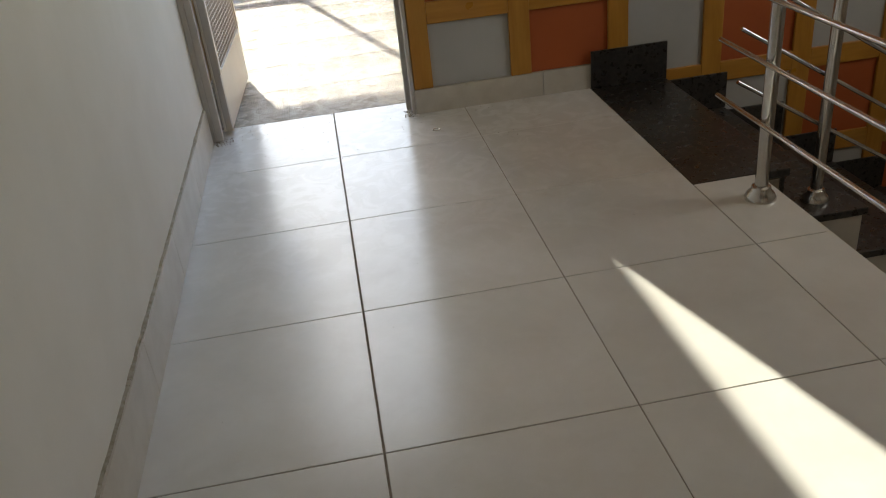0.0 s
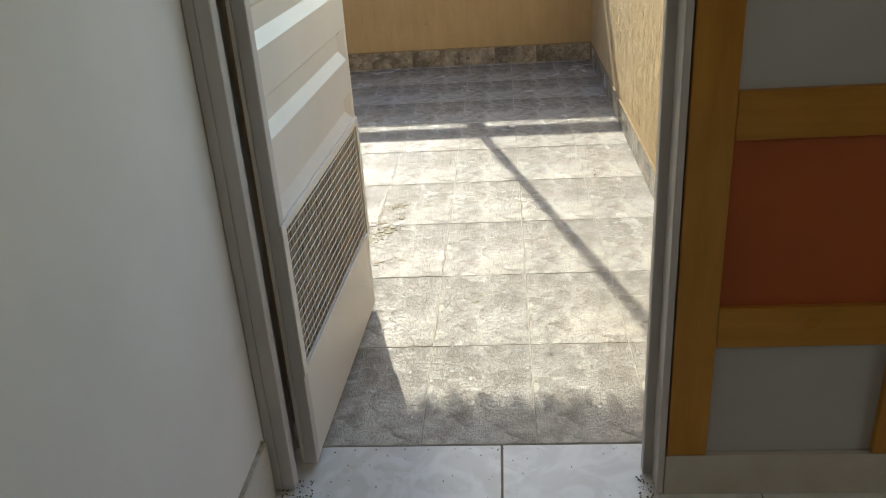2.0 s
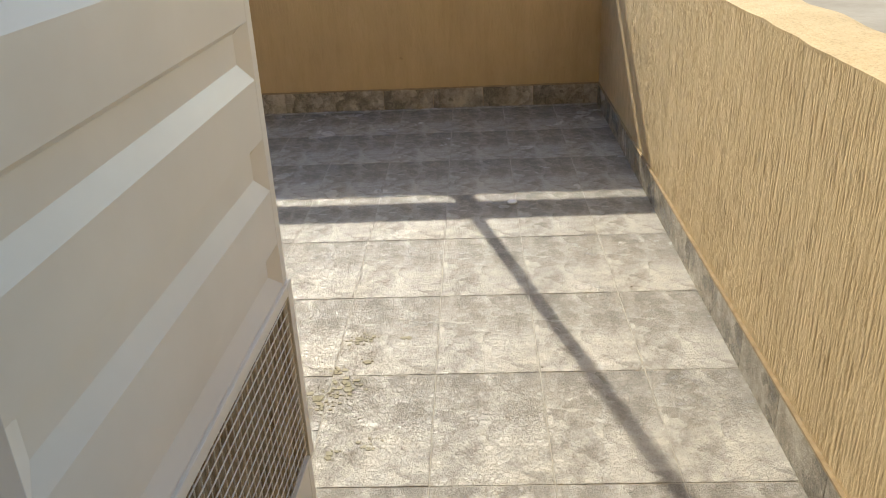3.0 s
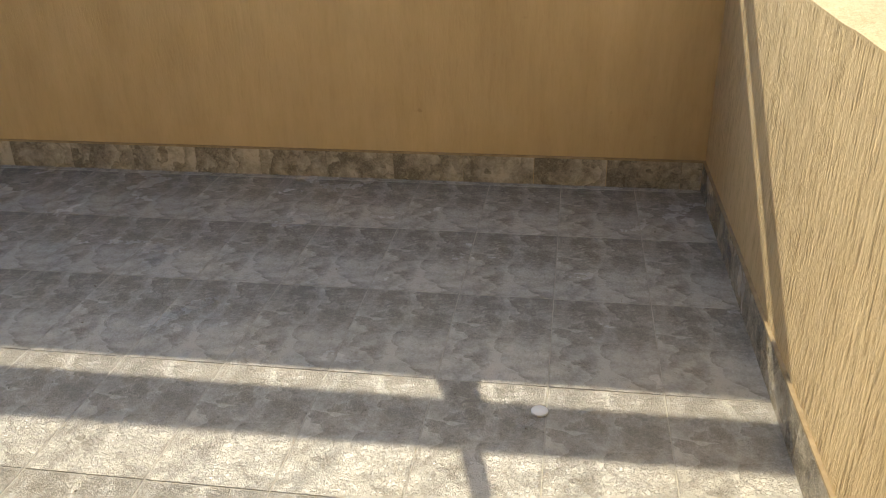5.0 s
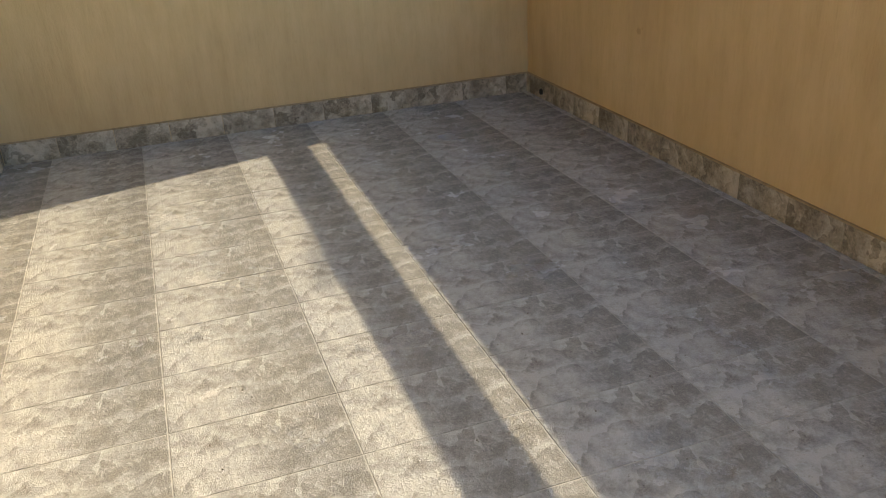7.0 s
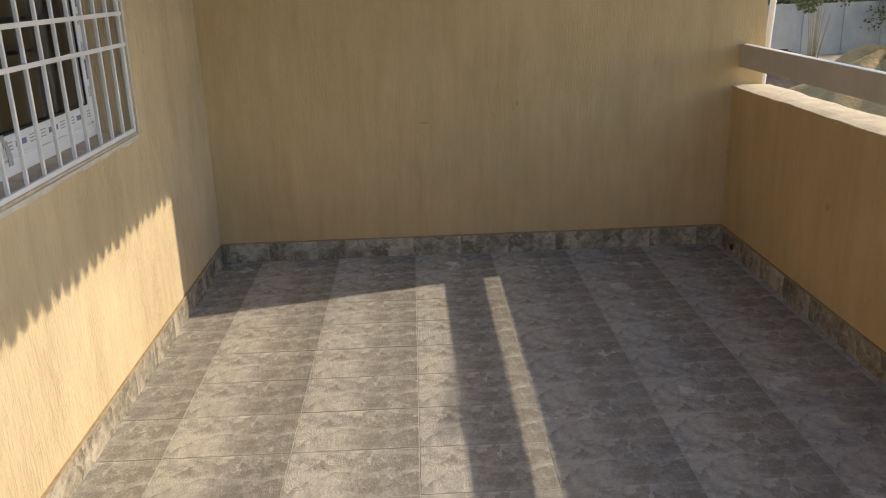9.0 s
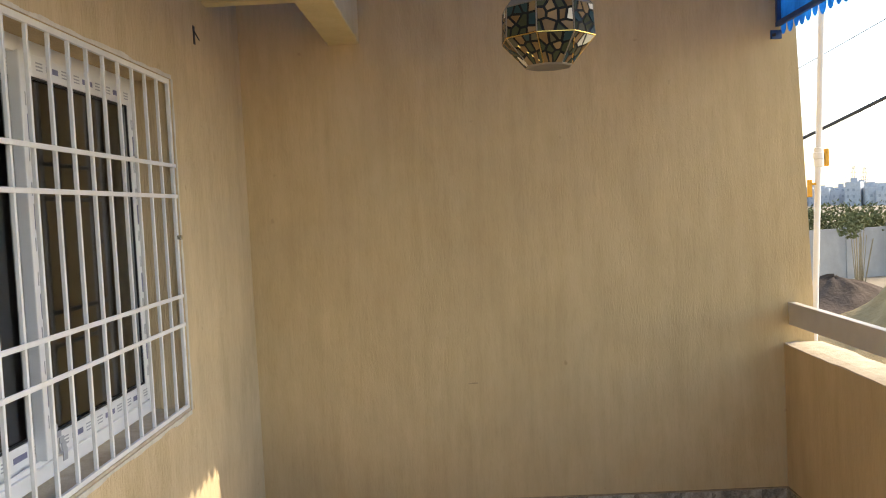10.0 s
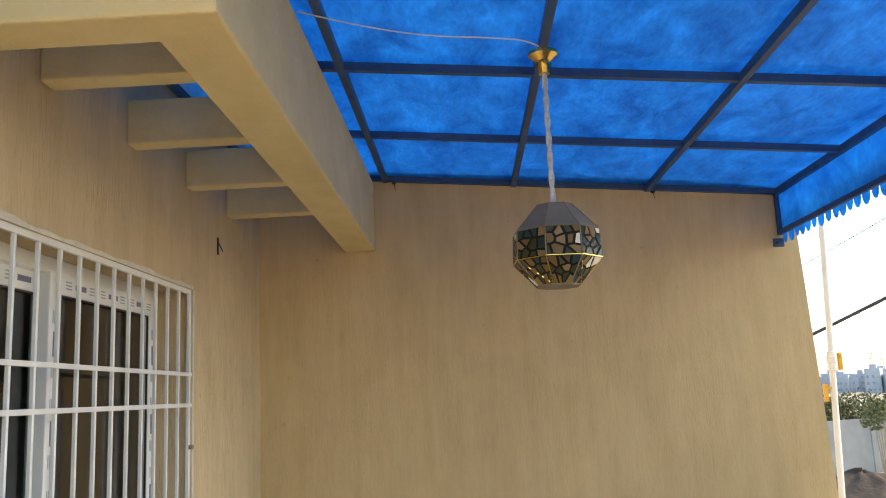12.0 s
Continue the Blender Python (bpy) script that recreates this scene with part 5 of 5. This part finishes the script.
grit("mud_crumbs", 90, (-0.03, 0.12, 1.28, 1.75, 1.0), (0.0008, 0.0028), 11, "dried mud crumbs beside the open door", CRUMB)
grit("terrace_grit", 200, (-3.9, 1.15, 1.3, 4.3, 1.0), (0.0015, 0.004), 8, "fine crumbs scattered on the terrace tiles", CRUMB)


def mud(name, spots, seed, label):
    """Dried splashes of mud: flat scabs of uneven outline round a few places."""
    rnd = random.Random(seed)
    bm = bmesh.new()
    for sx, sy, reach, count in spots:
        for _ in range(count):
            a, d = rnd.uniform(0, 6.28), reach * rnd.random() ** 0.8
            r = rnd.uniform(0.003, 0.011) * (1.3 - 0.7 * d / reach)
            n = rnd.randint(6, 9)
            turn = rnd.uniform(0, 6.28)
            rim = []
            for i in range(n):
                t, q = turn + 2 * math.pi * i / n, r * rnd.uniform(0.55, 1.25)
                rim.append((sx + d * math.cos(a) + q * math.cos(t), sy + 0.8 * d * math.sin(a) + q * math.sin(t)))
            lift = rnd.uniform(0.0006, 0.0022)
            top, low = [bm.verts.new((x, y, lift)) for x, y in rim], [bm.verts.new((x, y, -0.0004)) for x, y in rim]
            bm.faces.new(top)
            for i in range(n):
                bm.faces.new([low[i], low[(i + 1) % n], top[(i + 1) % n], top[i]])
    return tagged(part(name, bm, MUD), label, "mud", kind="stuff")


MUD = surface("dried_mud", (0.27, 0.245, 0.16), (0.42, 0.375, 0.26), 35, 0.95, 0.5, 0.004, fine=120, spec=0.1)
mud("dried_mud", [(0.076, 1.71, 0.05, 26), (0.218, 1.717, 0.02, 6), (0.065, 1.45, 0.06, 34), (-0.005, 1.39, 0.07, 46), (0.11, 1.58, 0.03, 5), (0.028, 1.54, 0.03, 10), (0.159, 1.194, 0.035, 10), (0.06, 1.152, 0.03, 8)], 41, "dark olive splashes of dried mud beside the open door")
mud("dried_mud", [(0.463, 0.875, 0.07, 9)], 42, "thin brown mud marks on the terrace tiles")
bm = bmesh.new()
bm_lathe(bm, [(0.021, 0.0), (0.022, 0.002), (0.021, 0.005), (0.017, 0.0065)], 20, (0, 0, 0))
disc = part("plastic_disc", bm, PVC, smooth=True)
disc.location = (0.603, 2.834, 0.0015)
tagged(disc, "small pale plastic disc lying on the terrace tiles", "disc")


# ---- floor tiles ----
def wide(x, gap):
    """Half a joint; the hall's open joint is wider."""
    return 0.0028 if gap < 0.003 and abs(x - 0.53) < 0.01 else gap / 2


def lay(floor, name, material, x_edges, y_edges, regions, gap, thick, tilt=0.0):
    """Tiles in rows; tilt: how far each one lies out of level, at random."""
    cache = {}
    rnd = random.Random(31)
    for xa, xb in zip(x_edges, x_edges[1:]):
        for ya, yb in zip(y_edges, y_edges[1:]):
            for (rx0, rx1, ry0, ry1) in regions:
                x0, x1, y0, y1 = max(xa, rx0), min(xb, rx1), max(ya, ry0), min(yb, ry1)
                if x1 - x0 < 0.015 or y1 - y0 < 0.015:
                    continue
                cx, cy = (xa + xb) / 2, (ya + yb) / 2
                key = tuple(round(v, 4) for v in (x0 - cx, x1 - cx, y0 - cy, y1 - cy, wide(xa, gap), wide(xb, gap)))
                if key not in cache:
                    bm = bmesh.new()
                    c = 0.0012
                    ga, gb, gc = wide(xa, gap), wide(xb, gap), gap / 2
                    a = [(key[0] + ga, key[2] + gc), (key[1] - gb, key[2] + gc), (key[1] - gb, key[3] - gc), (key[0] + ga, key[3] - gc)]
                    lo = [bm.verts.new((x, y, -thick)) for x, y in a]
                    mid = [bm.verts.new((x, y, -c)) for x, y in a]
                    s = [(1, 1), (-1, 1), (-1, -1), (1, -1)]
                    hi = [bm.verts.new((x + c * sx, y + c * sy, 0)) for (x, y), (sx, sy) in zip(a, s)]
                    for p, q in ((lo, mid), (mid, hi)):
                        for i in range(4):
                            bm.faces.new([p[i], p[(i + 1) % 4], q[(i + 1) % 4], q[i]])
                    bm.faces.new(hi)
                    cache[key] = mesh_of(name, bm, material)
                ob = new(name, cache[key])
                ob.location, ob.parent = (cx, cy, 0), floor
                ob.rotation_euler = (rnd.uniform(-tilt, tilt) * 0.6, rnd.uniform(-tilt, tilt), 0)


lay(floor_t, "floor_tile", SLATE, [0.318 + 0.302 * k for k in range(-16, 5)], [0.067 + 0.48 * k for k in range(0, 11)], [(0.016, X_RIGHT, 0.067, Y_PARAPET), (X_END, 0.016, Y_FACADE, Y_PARAPET), (-0.05, 0.016, 0.067, Y_FACADE)], 0.0032, 0.010, 0.0035)
lay(floor_h, "floor_tile", HALL_TILE, [0.53 + 0.6 * k for k in range(-2, 5)], [-0.5 + 0.6 * k for k in range(-9, 2)], [(HALL_X0, STAIR_X, HALL_BACK, 0.064), (STAIR_X, 1.972, HALL_BACK, STAIR_Y - 0.001)], 0.0028, 0.010)
